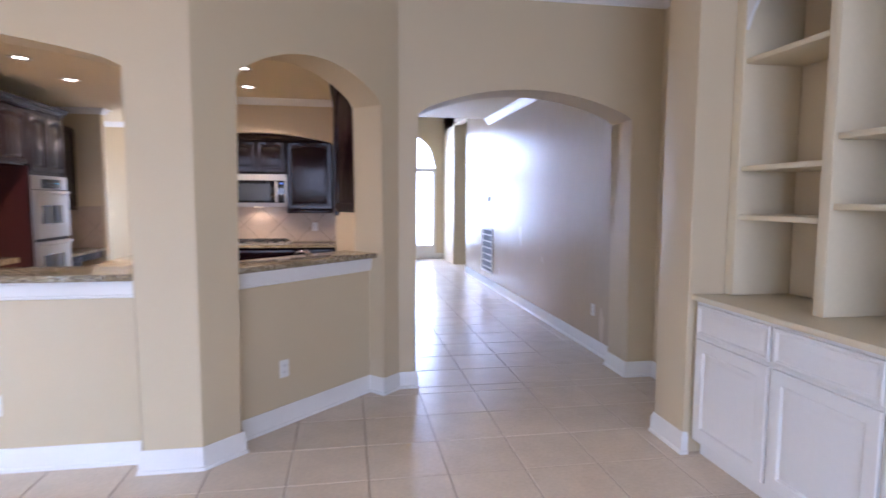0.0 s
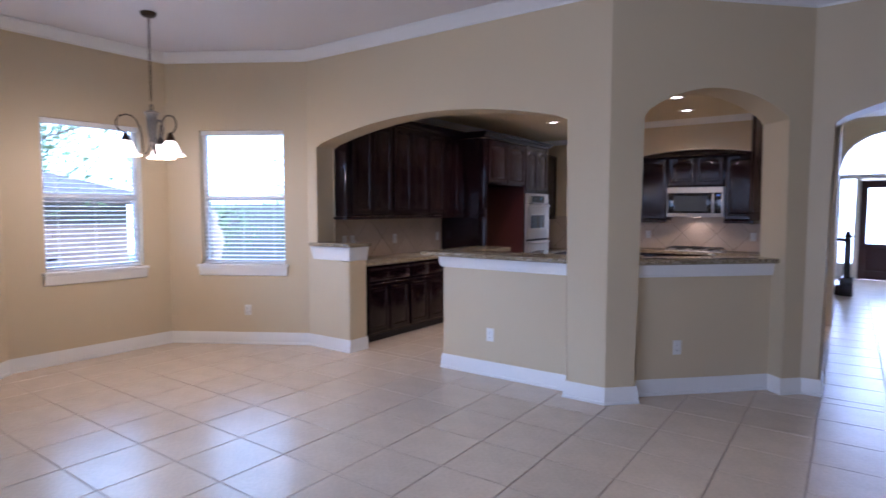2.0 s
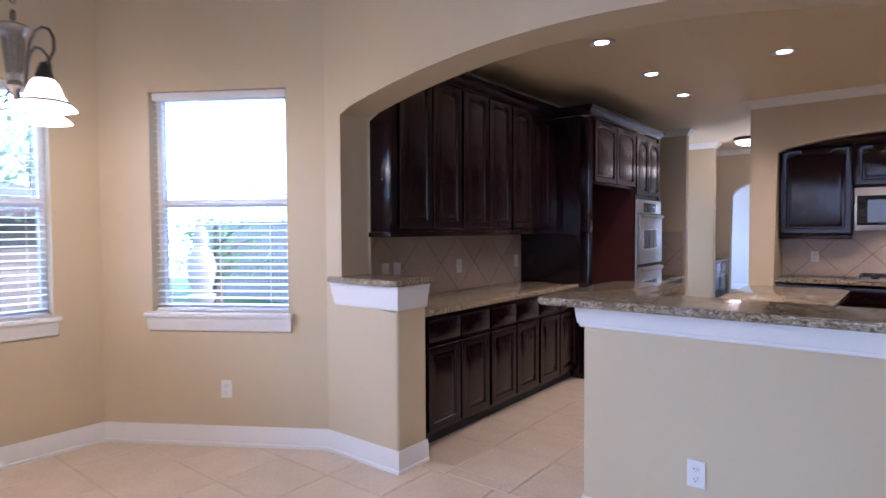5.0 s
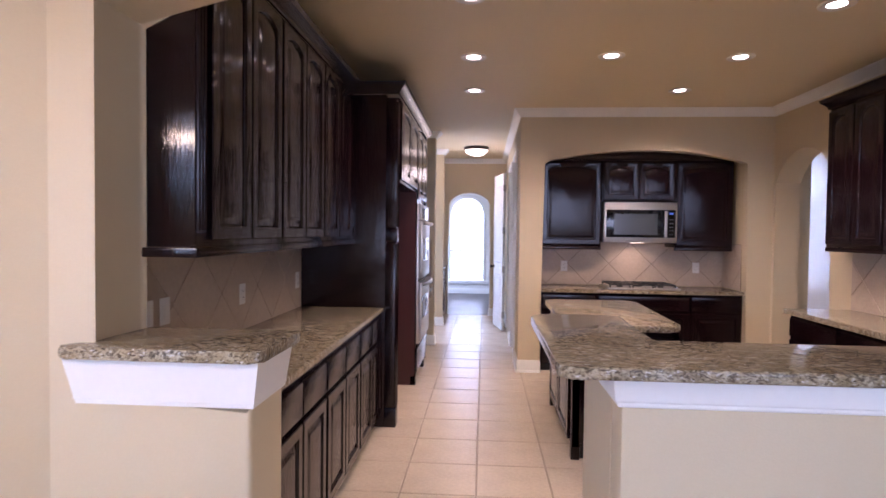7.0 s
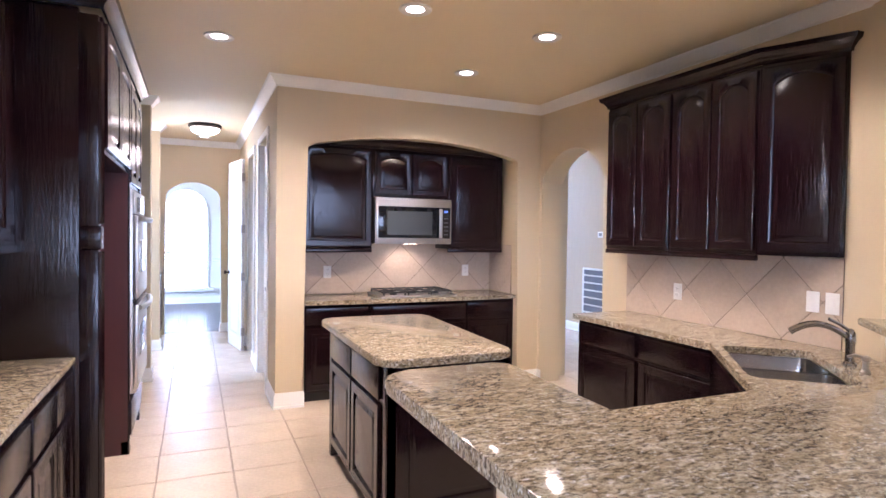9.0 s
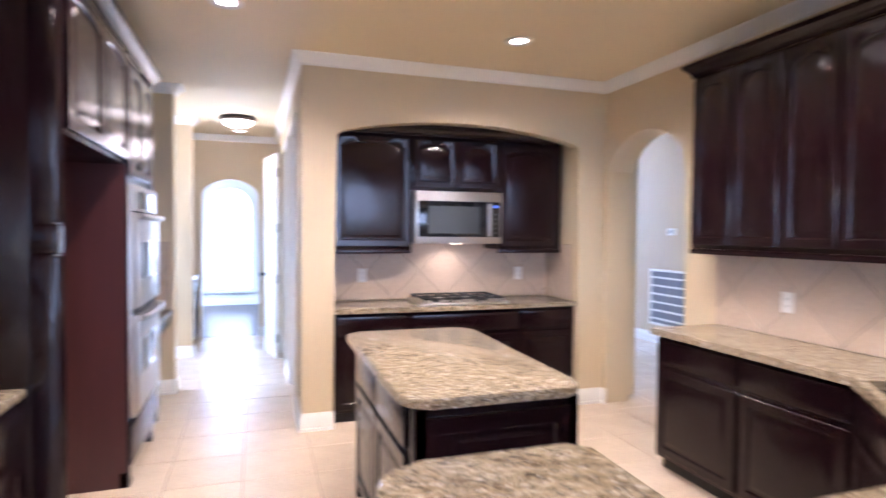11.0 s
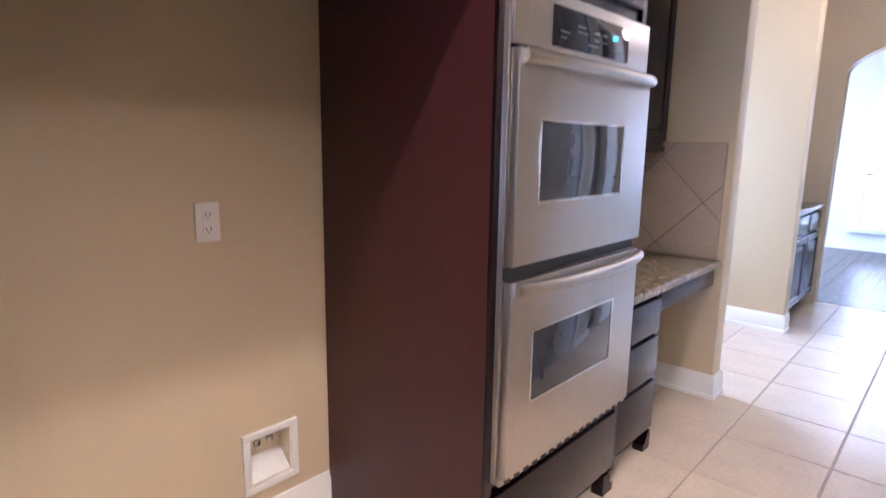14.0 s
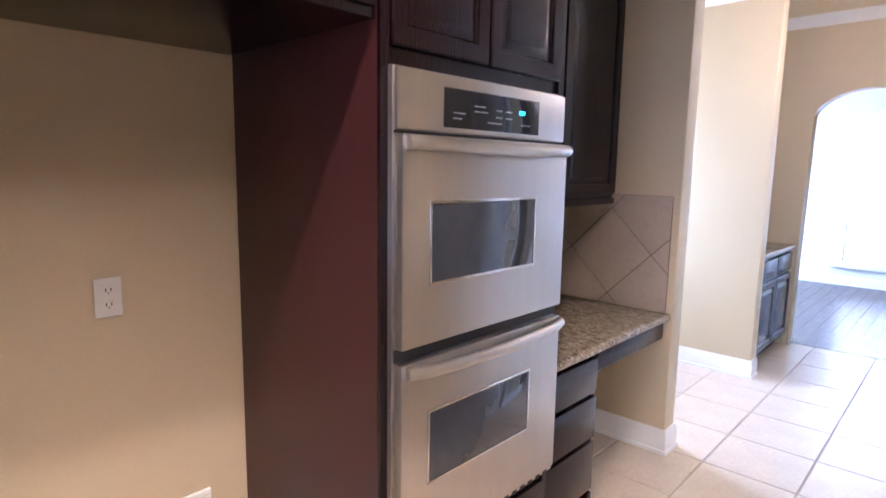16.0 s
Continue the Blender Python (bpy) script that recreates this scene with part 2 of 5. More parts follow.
def prism(pts, z0, z1, bm=None, bevel=0.0):
    """A flat outline (x, y) raised from z0 to z1."""
    own = bmesh.new()
    lo = [own.verts.new((x, y, z0)) for x, y in pts]
    hi = [own.verts.new((x, y, z1)) for x, y in pts]
    own.faces.new(lo[::-1])
    own.faces.new(hi)
    k = len(pts)
    for i in range(k):
        own.faces.new((lo[i], lo[(i + 1) % k], hi[(i + 1) % k], hi[i]))
    if bevel:
        es = [e for e in own.edges if abs(e.verts[0].co.z - e.verts[1].co.z) < 1e-6]
        bmesh.ops.bevel(own, geom=es, offset=bevel, segments=3, profile=0.5, affect="EDGES")
    return join(bm, own)


UP = Matrix(((1, 0, 0, 0), (0, 0, -1, 0), (0, 1, 0, 0), (0, 0, 0, 1)))  # (x, y, z) -> (x, -z, y)


def facade(pts, thick, keep=None, bull=0.0):
    """An outline (u, z) raised into a wall: face at y = 0, back at y = thick. keep(u, z): corners to round."""
    own = bmesh.new()
    a = [own.verts.new((u, 0, z)) for u, z in pts]
    b = [own.verts.new((u, thick, z)) for u, z in pts]
    own.faces.new(a)
    own.faces.new(b[::-1])
    k = len(pts)
    for i in range(k):
        own.faces.new((a[i], b[i], b[(i + 1) % k], a[(i + 1) % k]))
    if bull and keep:
        es = [e for e in own.edges if abs(e.verts[0].co.y - e.verts[1].co.y) < 1e-6 and all(keep(v.co.x, v.co.z) for v in e.verts)]
        bmesh.ops.bevel(own, geom=es, offset=bull, segments=3, profile=0.5, affect="EDGES")
    return own


def arc(u0, u1, zs, rise, n=20, zs2=None):
    """Points of an arched head from u0 to u1."""
    zs2 = zs if zs2 is None else zs2
    half = abs(u1 - u0) / 2
    r = (half * half + rise * rise) / (2 * rise)
    out = []
    for i in range(n + 1):
        t = -1 + 2 * i / n
        out.append((u0 + (u1 - u0) * i / n, zs + (zs2 - zs) * i / n + math.sqrt(max(0, r * r - (t * half) ** 2)) - (r - rise)))
    return out


def sweep(profile, pts, bm=None, closed=False):
    """Sweep a closed profile of (out, z) along a flat path; out points to the left of the way."""
    own = bmesh.new()
    k = len(pts)
    rings = []
    for i, (x, y) in enumerate(pts):
        ds = []
        if i > 0 or closed:
            p = pts[i - 1]
            ds.append(Vector((x - p[0], y - p[1])).normalized())
        if i < k - 1 or closed:
            q = pts[(i + 1) % k]
            ds.append(Vector((q[0] - x, q[1] - y)).normalized())
        ns = [Vector((-d.y, d.x)) for d in ds]
        n = (ns[0] + ns[-1]) / 2
        n = n / max(0.2, n.length_squared)
        rings.append([own.verts.new((x + n.x * o, y + n.y * o, z)) for o, z in profile])
    for i in range(k if closed else k - 1):
        a, b = rings[i], rings[(i + 1) % k]
        for j in range(len(profile)):
            own.faces.new((a[j], a[(j + 1) % len(profile)], b[(j + 1) % len(profile)], b[j]))
    if not closed:
        own.faces.new(rings[0])
        own.faces.new(rings[-1][::-1])
    return join(bm, own)


def lathe(profile, n=20, bm=None, at=(0, 0, 0)):
    """Turn a line of (radius, z) about the upright axis."""
    own = bmesh.new()
    rings = []
    for r, z in profile:
        rings.append([own.verts.new((at[0] + r * math.cos(2 * math.pi * i / n), at[1] + r * math.sin(2 * math.pi * i / n), at[2] + z)) for i in range(n)])
    for a, b in zip(rings, rings[1:]):
        for i in range(n):
            own.faces.new((a[i], a[(i + 1) % n], b[(i + 1) % n], b[i]))
    own.faces.new(rings[0][::-1])
    own.faces.new(rings[-1])
    return join(bm, own)


def tube(pts, r, n=8, bm=None):
    own = bmesh.new()
    rings = []
    pts = [Vector(p) for p in pts]
    for i, p in enumerate(pts):
        d = (pts[min(i + 1, len(pts) - 1)] - pts[max(i - 1, 0)]).normalized()
        a = d.orthogonal().normalized() if i == 0 else (last - d * last.dot(d)).normalized()
        last = a
        b = d.cross(a)
        rr = r(i / (len(pts) - 1)) if callable(r) else r
        rings.append([own.verts.new(p + a * rr * math.cos(2 * math.pi * j / n) + b * rr * math.sin(2 * math.pi * j / n)) for j in range(n)])
    for a, b in zip(rings, rings[1:]):
        for j in range(n):
            own.faces.new((a[j], a[(j + 1) % n], b[(j + 1) % n], b[j]))
    own.faces.new(rings[0][::-1])
    own.faces.new(rings[-1])
    return join(bm, own)


def wall_at(x, y, deg):
    """Stand a facade so that its face runs from (x, y) along deg; its back lies to the left of the way."""
    return pose(x, y, 0, 0, 0, deg)


# ---- large structure ----
CEIL, KCEIL = 3.25, 2.85
C34, C23, C12, C01 = (-0.68, 0.015), (-2.05, -0.83), (-2.05, -2.40), (-1.10, -3.35)
D0, D1 = (2.73, 0.015), (3.96, 1.245)  # the ends of the diagonal wall
R2 = math.sqrt(0.5)


def on_diag(s, d=0.0, z=None):
    """A place s along the diagonal wall and d behind its face."""
    x, y = D0[0] + s * R2 - d * R2, D0[1] + s * R2 + d * R2
    return (x, y) if z is None else (x, y, z)


# main wall with the wide arch, the short half wall under its one end
pts = [(-0.68, 0), (-0.045, 0), (-0.045, 0.985), (-0.55, 0.985)] + arc(-0.55, 2.40, 2.215, 0.20, 28, 2.26) + [(2.40, 0), (2.73, 0), (2.73, CEIL), (-0.68, CEIL)]
bm = moved(facade(pts, 0.265, lambda u, z: 0 <= z < 2.6 and -0.56 < u < 2.41, 0.018), wall_at(0, 0.015, 0))
setting("wall_kitchen_arch", bm, M_WALL, "beige painted wall with a wide low arch", "wall")
bm = box(1.07, 2.40, 0.16, 0.30, 0, 0.985, 0.012)
box(1.07, 1.20, 0.30, 0.80, 0, 0.985, 0.0, bm)
setting("wall_bar", bm, M_WALL, "beige half wall under the granite breakfast bar", "half wall")
# diagonal wall with its own arch
pts = [(0, 0), (0.265, 0)] + arc(0.265, 1.555, 2.26, 0.225, 24) + [(1.555, 0), (1.74, 0), (1.74, CEIL), (0, CEIL)]
bm = moved(facade(pts, 0.30, lambda u, z: z < 2.6 and 0.2 < u < 1.6, 0.018), wall_at(*D0, 45))
setting("wall_diagonal", bm, M_WALL, "beige diagonal wall with an arched pass-through", "wall")
bm = moved(facade([(0.265, 0), (1.555, 0), (1.555, 0.985), (0.265, 0.985)], 0.15), Matrix.Translation((-0.15 * R2, 0.15 * R2, 0)) @ wall_at(*D0, 45))
setting("wall_pass", bm, M_WALL, "beige half wall below the arched pass-through", "half wall")
# wall with the arch to the entrance hall
pts = [(0.0, 0), (0.14, 0)] + arc(0.14, 1.99, 2.23, 0.21, 24) + [(1.99, 0), (2.6, 0), (2.6, CEIL), (0, CEIL)]
bm = moved(facade(pts, 0.36, lambda u, z: z < 2.6 and 0.1 < u < 2.0, 0.018), wall_at(3.96, 1.25, 0))
setting("wall_hall_arch", bm, M_WALL, "beige wall with the arch to the hall", "wall")


def window_wall(name, p, q, openings, thick=0.16, h=CEIL):
    """A straight wall from p to q with the room on its left side and openings (u0, u1, z0, z1)."""
    length = math.dist(p, q)
    deg = math.degrees(math.atan2(q[1] - p[1], q[0] - p[0]))
    own = bmesh.new()
    u = 0.0
    for u0, u1, z0, z1 in openings:
        box(u, u0, -thick, 0, 0, h, 0, own)
        if z0 > 0:
            box(u0, u1, -thick, 0, 0, z0, 0, own)
        box(u0, u1, -thick, 0, z1, h, 0, own)
        u = u1
    box(u, length, -thick, 0, 0, h, 0, own)
    bmesh.ops.remove_doubles(own, verts=own.verts, dist=0.0005)
    return setting(name, moved(own, pose(p[0], p[1], 0, 0, 0, deg)), M_WALL, "beige painted wall of the breakfast bay", "wall")


WINS = [(C34, C23, 0.265, 1.235), (C23, C12, 0.295, 1.235), (C12, C01, 0.27, 1.235)]
for i, (p, q, a, b) in enumerate(WINS):
    window_wall("wall_bay_%d" % (i + 1), p, q, [(a, b, 0.91, 2.41)])
bm = box(-1.25, -0.20, -3.825, -3.645, 0, CEIL)
box(0.74, 1.03, -3.825, -3.645, 0, CEIL, 0, bm)
box(-0.20, 0.74, -3.825, -3.645, 2.12, CEIL, 0, bm)
box(-1.24, -1.10, -3.645, -3.35, 0, CEIL, 0, bm)
setting("wall_patio_door", bm, M_WALL, "beige wall round the glazed patio door", "wall")
setting("wall_living_west", box(0.85, 1.03, -9.2, -3.825, 0, CEIL, 0), M_WALL, "beige living room wall", "wall")
bm = box(1.03, 6.4, -9.36, -9.2, 0, 0.5)
box(1.03, 6.4, -9.36, -9.2, 2.9, CEIL, 0, bm)
box(1.03, 1.2, -9.36, -9.2, 0.5, 2.9, 0, bm)
box(5.2, 6.4, -9.36, -9.2, 0.5, 2.9, 0, bm)
setting("wall_living_south", bm, M_WALL, "beige living room wall with a wide window", "wall")
# east side: pier beside the bookcase, wall behind it
setting("pier_bookcase", box(5.57, 6.4, -0.215, 0.115, 0, CEIL, 0.012), M_WALL, "beige pier beside the built-in bookcase", "pier")
setting("wall_living_east", box(6.20, 6.4, 0.115, 1.25, 0, CEIL), M_WALL, "beige painted wall", "wall")
setting("wall_living_east_far", box(6.20, 6.4, -9.36, -0.215, 0, CEIL), M_WALL, "beige wall behind the bookcase", "wall")
# kitchen side
bm = box(-0.95, -0.78, 0.28, 3.606, 0, KCEIL)
box(-0.95, -0.78, 3.766, 6.0, 0, KCEIL, 0, bm)
box(-0.95, -0.78, 3.606, 3.766, 0, 0.215, 0, bm)
box(-0.95, -0.78, 3.606, 3.766, 0.387, KCEIL, 0, bm)
setting("wall_kitchen_west", bm, M_WALL, "beige kitchen wall behind the cabinets", "wall")
bm = box(-0.95, -0.02, 5.97, 6.10, 0, KCEIL, 0.012)
setting("pier_desk", bm, M_WALL, "beige wall end beside the desk", "pier")
bm = box(-1.9, -0.02, 7.58, 7.72, 0, KCEIL, 0.012)
setting("wall_passage_north", bm, M_WALL, "pale beige wall of the side passage", "wall")
# unseen opening, added only to let the passage fill light in
bm = box(-2.05, -1.9, 5.9, 6.4, 0, KCEIL)
box(-2.05, -1.9, 7.3, 7.72, 0, KCEIL, 0, bm)
box(-2.05, -1.9, 6.4, 7.3, 0, 1.0, 0, bm)
box(-2.05, -1.9, 6.4, 7.3, 2.1, KCEIL, 0, bm)
bmesh.ops.remove_doubles(bm, verts=bm.verts, dist=0.0005)
setting("wall_passage_west", bm, M_WALL, "beige wall closing the side passage", "wall")
setting("wall_passage_south", box(-1.9, -0.95, 5.97, 6.1, 0, KCEIL), M_WALL, "beige wall of the side passage", "wall")
setting("wall_pantry_west", box(-0.80, -0.66, 7.72, 8.92, 0, KCEIL), M_WALL, "beige wall behind the pantry cabinet", "wall")
pts = [(-0.66, 0), (-0.02, 0)] + arc(-0.02, 0.75, 2.04, 0.195, 16) + [(0.75, 0), (1.02, 0), (1.02, KCEIL), (-0.66, KCEIL)]
bm = moved(facade(pts, 0.14, lambda u, z: z < 2.5 and -0.05 < u < 0.9, 0.015), wall_at(0, 8.78, 0))
setting("wall_dining_arch", bm, M_WALL, "taupe wall with the arch to the dining room", "wall")
# wall round the cooktop niche
pts = [(1.02, 0), (1.265, 0)] + arc(1.265, 3.405, 2.285, 0.125, 24) + [(3.405, 0), (3.66, 0), (3.66, KCEIL), (1.02, KCEIL)]
bm = moved(facade(pts, 0.12, lambda u, z: z < 2.6 and 1.2 < u < 3.45, 0.018), wall_at(0, 4.60, 0))
setting("wall_cooktop", bm, M_WALL, "beige kitchen wall with an arched cooktop niche", "wall")
bm = box(1.14, 3.53, 5.20, 5.32, 0, KCEIL)
box(1.14, 1.262, 4.72, 5.20, 0, KCEIL, 0, bm)
box(3.408, 3.53, 4.72, 5.20, 0, KCEIL, 0, bm)
box(1.262, 3.408, 4.72, 5.20, 2.43, 2.55, 0, bm)
setting("wall_niche", bm, M_WALL, "beige walls inside the cooktop niche", "wall")
# hall side of the aisle: closet door at 5.2..5.98, open door frame at 6.75..7.4
bm = box(1.02, 1.14, 4.72, 5.20, 0, KCEIL)
box(1.02, 1.14, 5.20, 5.98, 2.44, KCEIL, 0, bm)
box(1.02, 1.14, 5.98, 6.50, 0, KCEIL, 0, bm)
box(1.02, 1.14, 6.50, 7.19, 2.44, KCEIL, 0, bm)
box(1.02, 1.14, 7.19, 8.92, 0, KCEIL, 0, bm)
bmesh.ops.remove_doubles(bm, verts=bm.verts, dist=0.0005)
setting("wall_aisle_east", bm, M_WALL, "beige wall with two doors along the passage", "wall")
setting("wall_pantry_back", box(2.0, 2.12, 5.4, 8.0, 0, KCEIL), M_WALL, "beige wall inside the pantry", "wall")
# kitchen east wall with the small arch
pts = [(-4.60, 0), (-4.56, 0)] + arc(-4.56, -3.58, 2.07, 0.29, 18) + [(-3.58, 0), (-1.34, 0), (-1.34, CEIL), (-4.60, CEIL)]
bm = moved(facade(pts, 0.25, lambda u, z: z < 2.6 and -4.55 < u < -3.5, 0.018), wall_at(3.66, 0, -90))
setting("wall_kitchen_east", bm, M_WALL, "beige kitchen wall with a narrow arch", "wall")
# entrance hall
bm = box(6.03, 6.2, 1.61, 8.45, 0, CEIL)
setting("wall_hall_east", bm, M_GLOSSW, "beige hall wall with a glossy sheen", "wall")
setting("wall_hall_pier", box(6.03, 6.4, 9.9, 11.4, 0, 5.0), M_WALL, "beige wall of the entrance hall", "wall")
setting("wall_hall_west", box(3.66, 4.1, 4.72, 5.8, 0, CEIL), M_WALL, "beige hall wall", "wall")
setting("wall_hall_far", box(1.6, 1.75, 5.6, 11.4, 0, 5.0), M_WALL, "beige wall of the stair hall", "wall")
setting("wall_hall_cross", box(1.75, 3.78, 5.65, 5.8, 0, 5.0), M_WALL, "beige wall beside the stairs", "wall")
setting("wall_side_room", box(8.6, 8.75, 8.0, 11.4, 0, 5.0), M_WALL, "beige wall of the front room", "wall")
setting("wall_side_room_south", box(6.2, 8.6, 8.0, 8.12, 0, 5.0), M_WALL, "beige wall of the front room", "wall")
# front wall with door, side lights and arched top light
bm = box(1.6, 3.98, 11.30, 11.46, 0, 5.0)
box(3.98, 5.82, 11.30, 11.46, 3.35, 5.0, 0, bm)
box(5.82, 8.75, 11.30, 11.46, 0, 5.0, 0, bm)
up = arc(3.98, 5.82, 2.33, 0.91, 22)
own = facade([(3.98, 2.33)] + up[1:-1] + [(5.82, 2.33), (5.82, 3.35), (3.98, 3.35)], 0.16)
join(bm, moved(own, wall_at(0, 11.30, 0)))
setting("wall_front", bm, M_WALL, "beige front wall round the entrance door", "wall")
# dining room
bm = box(-2.2, -0.22, 12.5, 12.66, 0, KCEIL)
box(0.66, 3.0, 12.5, 12.66, 0, KCEIL, 0, bm)
box(-0.22, 0.66, 12.5, 12.66, 0, 0.33, 0, bm)
up = arc(-0.22, 0.66, 1.96, 0.43, 20)
own = facade([(-0.22, 1.96)] + up[1:-1] + [(0.66, 1.96), (0.66, KCEIL), (-0.22, KCEIL)], 0.16)
join(bm, moved(own, wall_at(0, 12.5, 0)))
setting("wall_dining_north", bm, M_PALE, "pale dining room wall with an arched window", "wall")
# opening added out of view so the extra side lamp reaches the room
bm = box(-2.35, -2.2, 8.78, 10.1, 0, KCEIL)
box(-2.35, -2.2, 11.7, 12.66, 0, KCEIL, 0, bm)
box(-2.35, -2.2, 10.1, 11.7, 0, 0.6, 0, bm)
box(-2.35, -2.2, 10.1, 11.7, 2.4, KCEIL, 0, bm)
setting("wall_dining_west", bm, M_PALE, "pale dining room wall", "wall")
setting("wall_dining_east", box(1.6, 1.75, 8.78, 12.66, 0, KCEIL), M_PALE, "pale dining room wall", "wall")
setting("wall_dining_south", box(-2.2, -0.80, 8.78, 8.92, 0, KCEIL), M_WALL, "pale dining room wall", "wall")
setting("wall_dining_south_east", box(1.14, 1.6, 8.78, 8.92, 0, KCEIL), M_WALL, "pale dining room wall", "wall")

# ceilings
bm = prism([(-2.3, -3.8), (0.85, -3.8), (0.85, -9.36), (6.4, -9.36), (6.4, 1.4), (4.0, 1.4), (2.66, 0.2), (-0.6, 0.2), (-2.3, -0.8)], CEIL, CEIL + 0.1)
setting("ceiling_living", bm, M_CEILW, "smooth white living room ceiling", "ceiling")
bm = prism([(-1.0, 0.2), (2.62, 0.2), (3.98, 1.45), (3.98, 4.66), (1.08, 4.66), (1.08, 5.2), (2.1, 5.2), (2.1, 9.4), (1.7, 9.4), (1.7, 12.6), (-2.3, 12.6), (-2.3, 5.9), (-1.0, 5.9)], KCEIL, KCEIL + 0.1)
setting("ceiling_kitchen", bm, M_CEIL, "smooth beige kitchen ceiling", "ceiling")
setting("ceiling_hall", prism([(3.94, 1.5), (6.2, 1.5), (6.2, 6.6), (3.94, 6.6)], CEIL - 0.3, CEIL - 0.2), M_CEIL, "pale hall ceiling", "ceiling")
setting("ceiling_entrance", box(1.6, 8.75, 5.65, 11.46, 5.0, 5.1), M_CEIL, "high pale ceiling of the entrance hall", "ceiling")
setting("wall_entrance_upper", box(1.6, 6.2, 6.6, 6.7, CEIL - 0.2, 5.0), M_WALL, "beige wall above the hall ceiling", "wall")
setting("wall_hall_east_upper", box(6.03, 6.2, 6.7, 11.3, CEIL, 5.0), M_WALL, "beige upper hall wall", "wall")

# skirtings and cornices
SKIRT = [(0, 0), (0.022, 0), (0.022, 0.018), (0.015, 0.024), (0.015, 0.105), (0.009, 0.118), (0.006, 0.135), (0, 0.135)]
CROWN = [(0, -0.105), (0.012, -0.105), (0.016, -0.090), (0.028, -0.082), (0.052, -0.045), (0.072, -0.028), (0.080, -0.012), (0.092, -0.010), (0.092, 0), (0, 0)]


def skirting(pts):
    setting("baseboard", sweep(SKIRT, pts), M_TRIM, "white painted moulded baseboard", "baseboard")


def crown(pts, z, size=1.0):
    setting("trim_crown", sweep([(o * size, z - 0.002 + h * size) for o, h in CROWN], pts), M_TRIM, "white painted crown moulding", "crown moulding")


skirting([(4.10, 1.61), (4.10, 1.25), (3.962, 1.248), on_diag(1.555), on_diag(1.555, 0.15), on_diag(0.265, 0.15), on_diag(0.265), D0, (2.40, 0.015), (2.40, 0.16), (1.07, 0.16), (1.07, 0.80)])
skirting([(-0.045, 0.28), (-0.045, 0.015), C34, C23, C12, C01, (-1.10, -3.645), (-0.20, -3.645)])
skirting([(0.74, -3.645), (1.03, -3.645), (1.03, -9.2)])
skirting([(5.60, -0.215), (5.57, -0.215), (5.57, 0.115), (6.20, 0.115), (6.20, 1.25), (5.95, 1.25), (5.95, 1.61), (6.03, 1.61), (6.03, 8.45)])
skirting([(1.265, 4.60), (1.02, 4.60), (1.02, 5.12)])
skirting([(1.02, 6.06), (1.02, 6.67)])
skirting([(1.02, 7.50), (1.02, 8.78), (0.75, 8.78), (0.75, 8.92)])
skirting([(3.66, 3.28), (3.66, 3.58)])
skirting([(3.66, 4.53), (3.66, 4.60), (3.405, 4.60)])
skirting([(-1.9, 6.10), (-0.02, 6.10), (-0.02, 5.97), (-0.78, 5.97), (-0.78, 5.30)])
skirting([(-0.02, 7.72), (-0.02, 7.58), (-1.9, 7.58)])
skirting([(-0.78, 3.94), (-0.78, 2.81)])
skirting([(1.6, 8.92), (1.6, 12.5), (-2.2, 12.5), (-2.2, 8.92)])
skirting([(8.6, 11.3), (5.82, 11.3)])
crown([(6.20, 0.115), (6.20, 1.25), (3.96, 1.25), D0, C34, C23, C12, C01, (-1.10, -3.645), (1.03, -3.645), (1.03, -9.2), (6.20, -9.2), (6.20, -2.9)], CEIL)
crown([on_diag(1.66, 0.30), (3.66, 1.50), (3.66, 4.60), (1.02, 4.60), (1.02, 8.78), (-0.66, 8.78), (-0.66, 7.72), (-0.02, 7.72), (-0.02, 7.58), (-1.9, 7.58)], KCEIL, 0.82)
crown([(-1.9, 6.10), (-0.02, 6.10), (-0.02, 5.97), (-0.78, 5.97), (-0.78, 0.28), (2.55, 0.28)], KCEIL, 0.82)
crown([(6.03, 1.61), (6.03, 6.6)], CEIL - 0.3)
crown([(4.10, 5.8), (4.10, 1.61)], CEIL - 0.3)

# ---- cabinets ----


def panel_door(w, h, arch=0.0, x=0.0, z=0.0, edge=0.058, y=0.0):
    """A raised-panel door of width w and height h; its back lies at y, its front at y - 0.02."""
    own = bmesh.new()
    n = 14
    rings = []
    for inset, depth in ((0, 0), (0, -0.016), (0.004, -0.020), (edge - 0.006, -0.020), (edge, -0.016), (edge + 0.004, -0.009), (edge + 0.016, -0.009), (edge + 0.036, -0.0175), (edge + 0.040, -0.0180)):
        inset = min(inset, min(w, h) * 0.42)
        pts = [(inset, inset), (w - inset, inset)]
        for i in range(n + 1):
            t = 1 - 2 * i / n
            drop = arch * abs(t) ** 2.2 if inset > 0.03 else 0
            pts.append((w / 2 + t * (w / 2 - inset), h - inset - drop))
        rings.append([own.verts.new((x + a, y + depth, z + b)) for a, b in pts])
    for a, b in zip(rings, rings[1:]):
        for j in range(len(a)):
            own.faces.new((a[j], a[(j + 1) % len(a)], b[(j + 1) % len(a)], b[j]))
    own.faces.new(rings[-1])
    own.faces.new(rings[0][::-1])
    return own


def slab(w, h, x=0.0, z=0.0, y=0.0):
    return box(x, x + w, y - 0.02, y, z, z + h, 0.005)


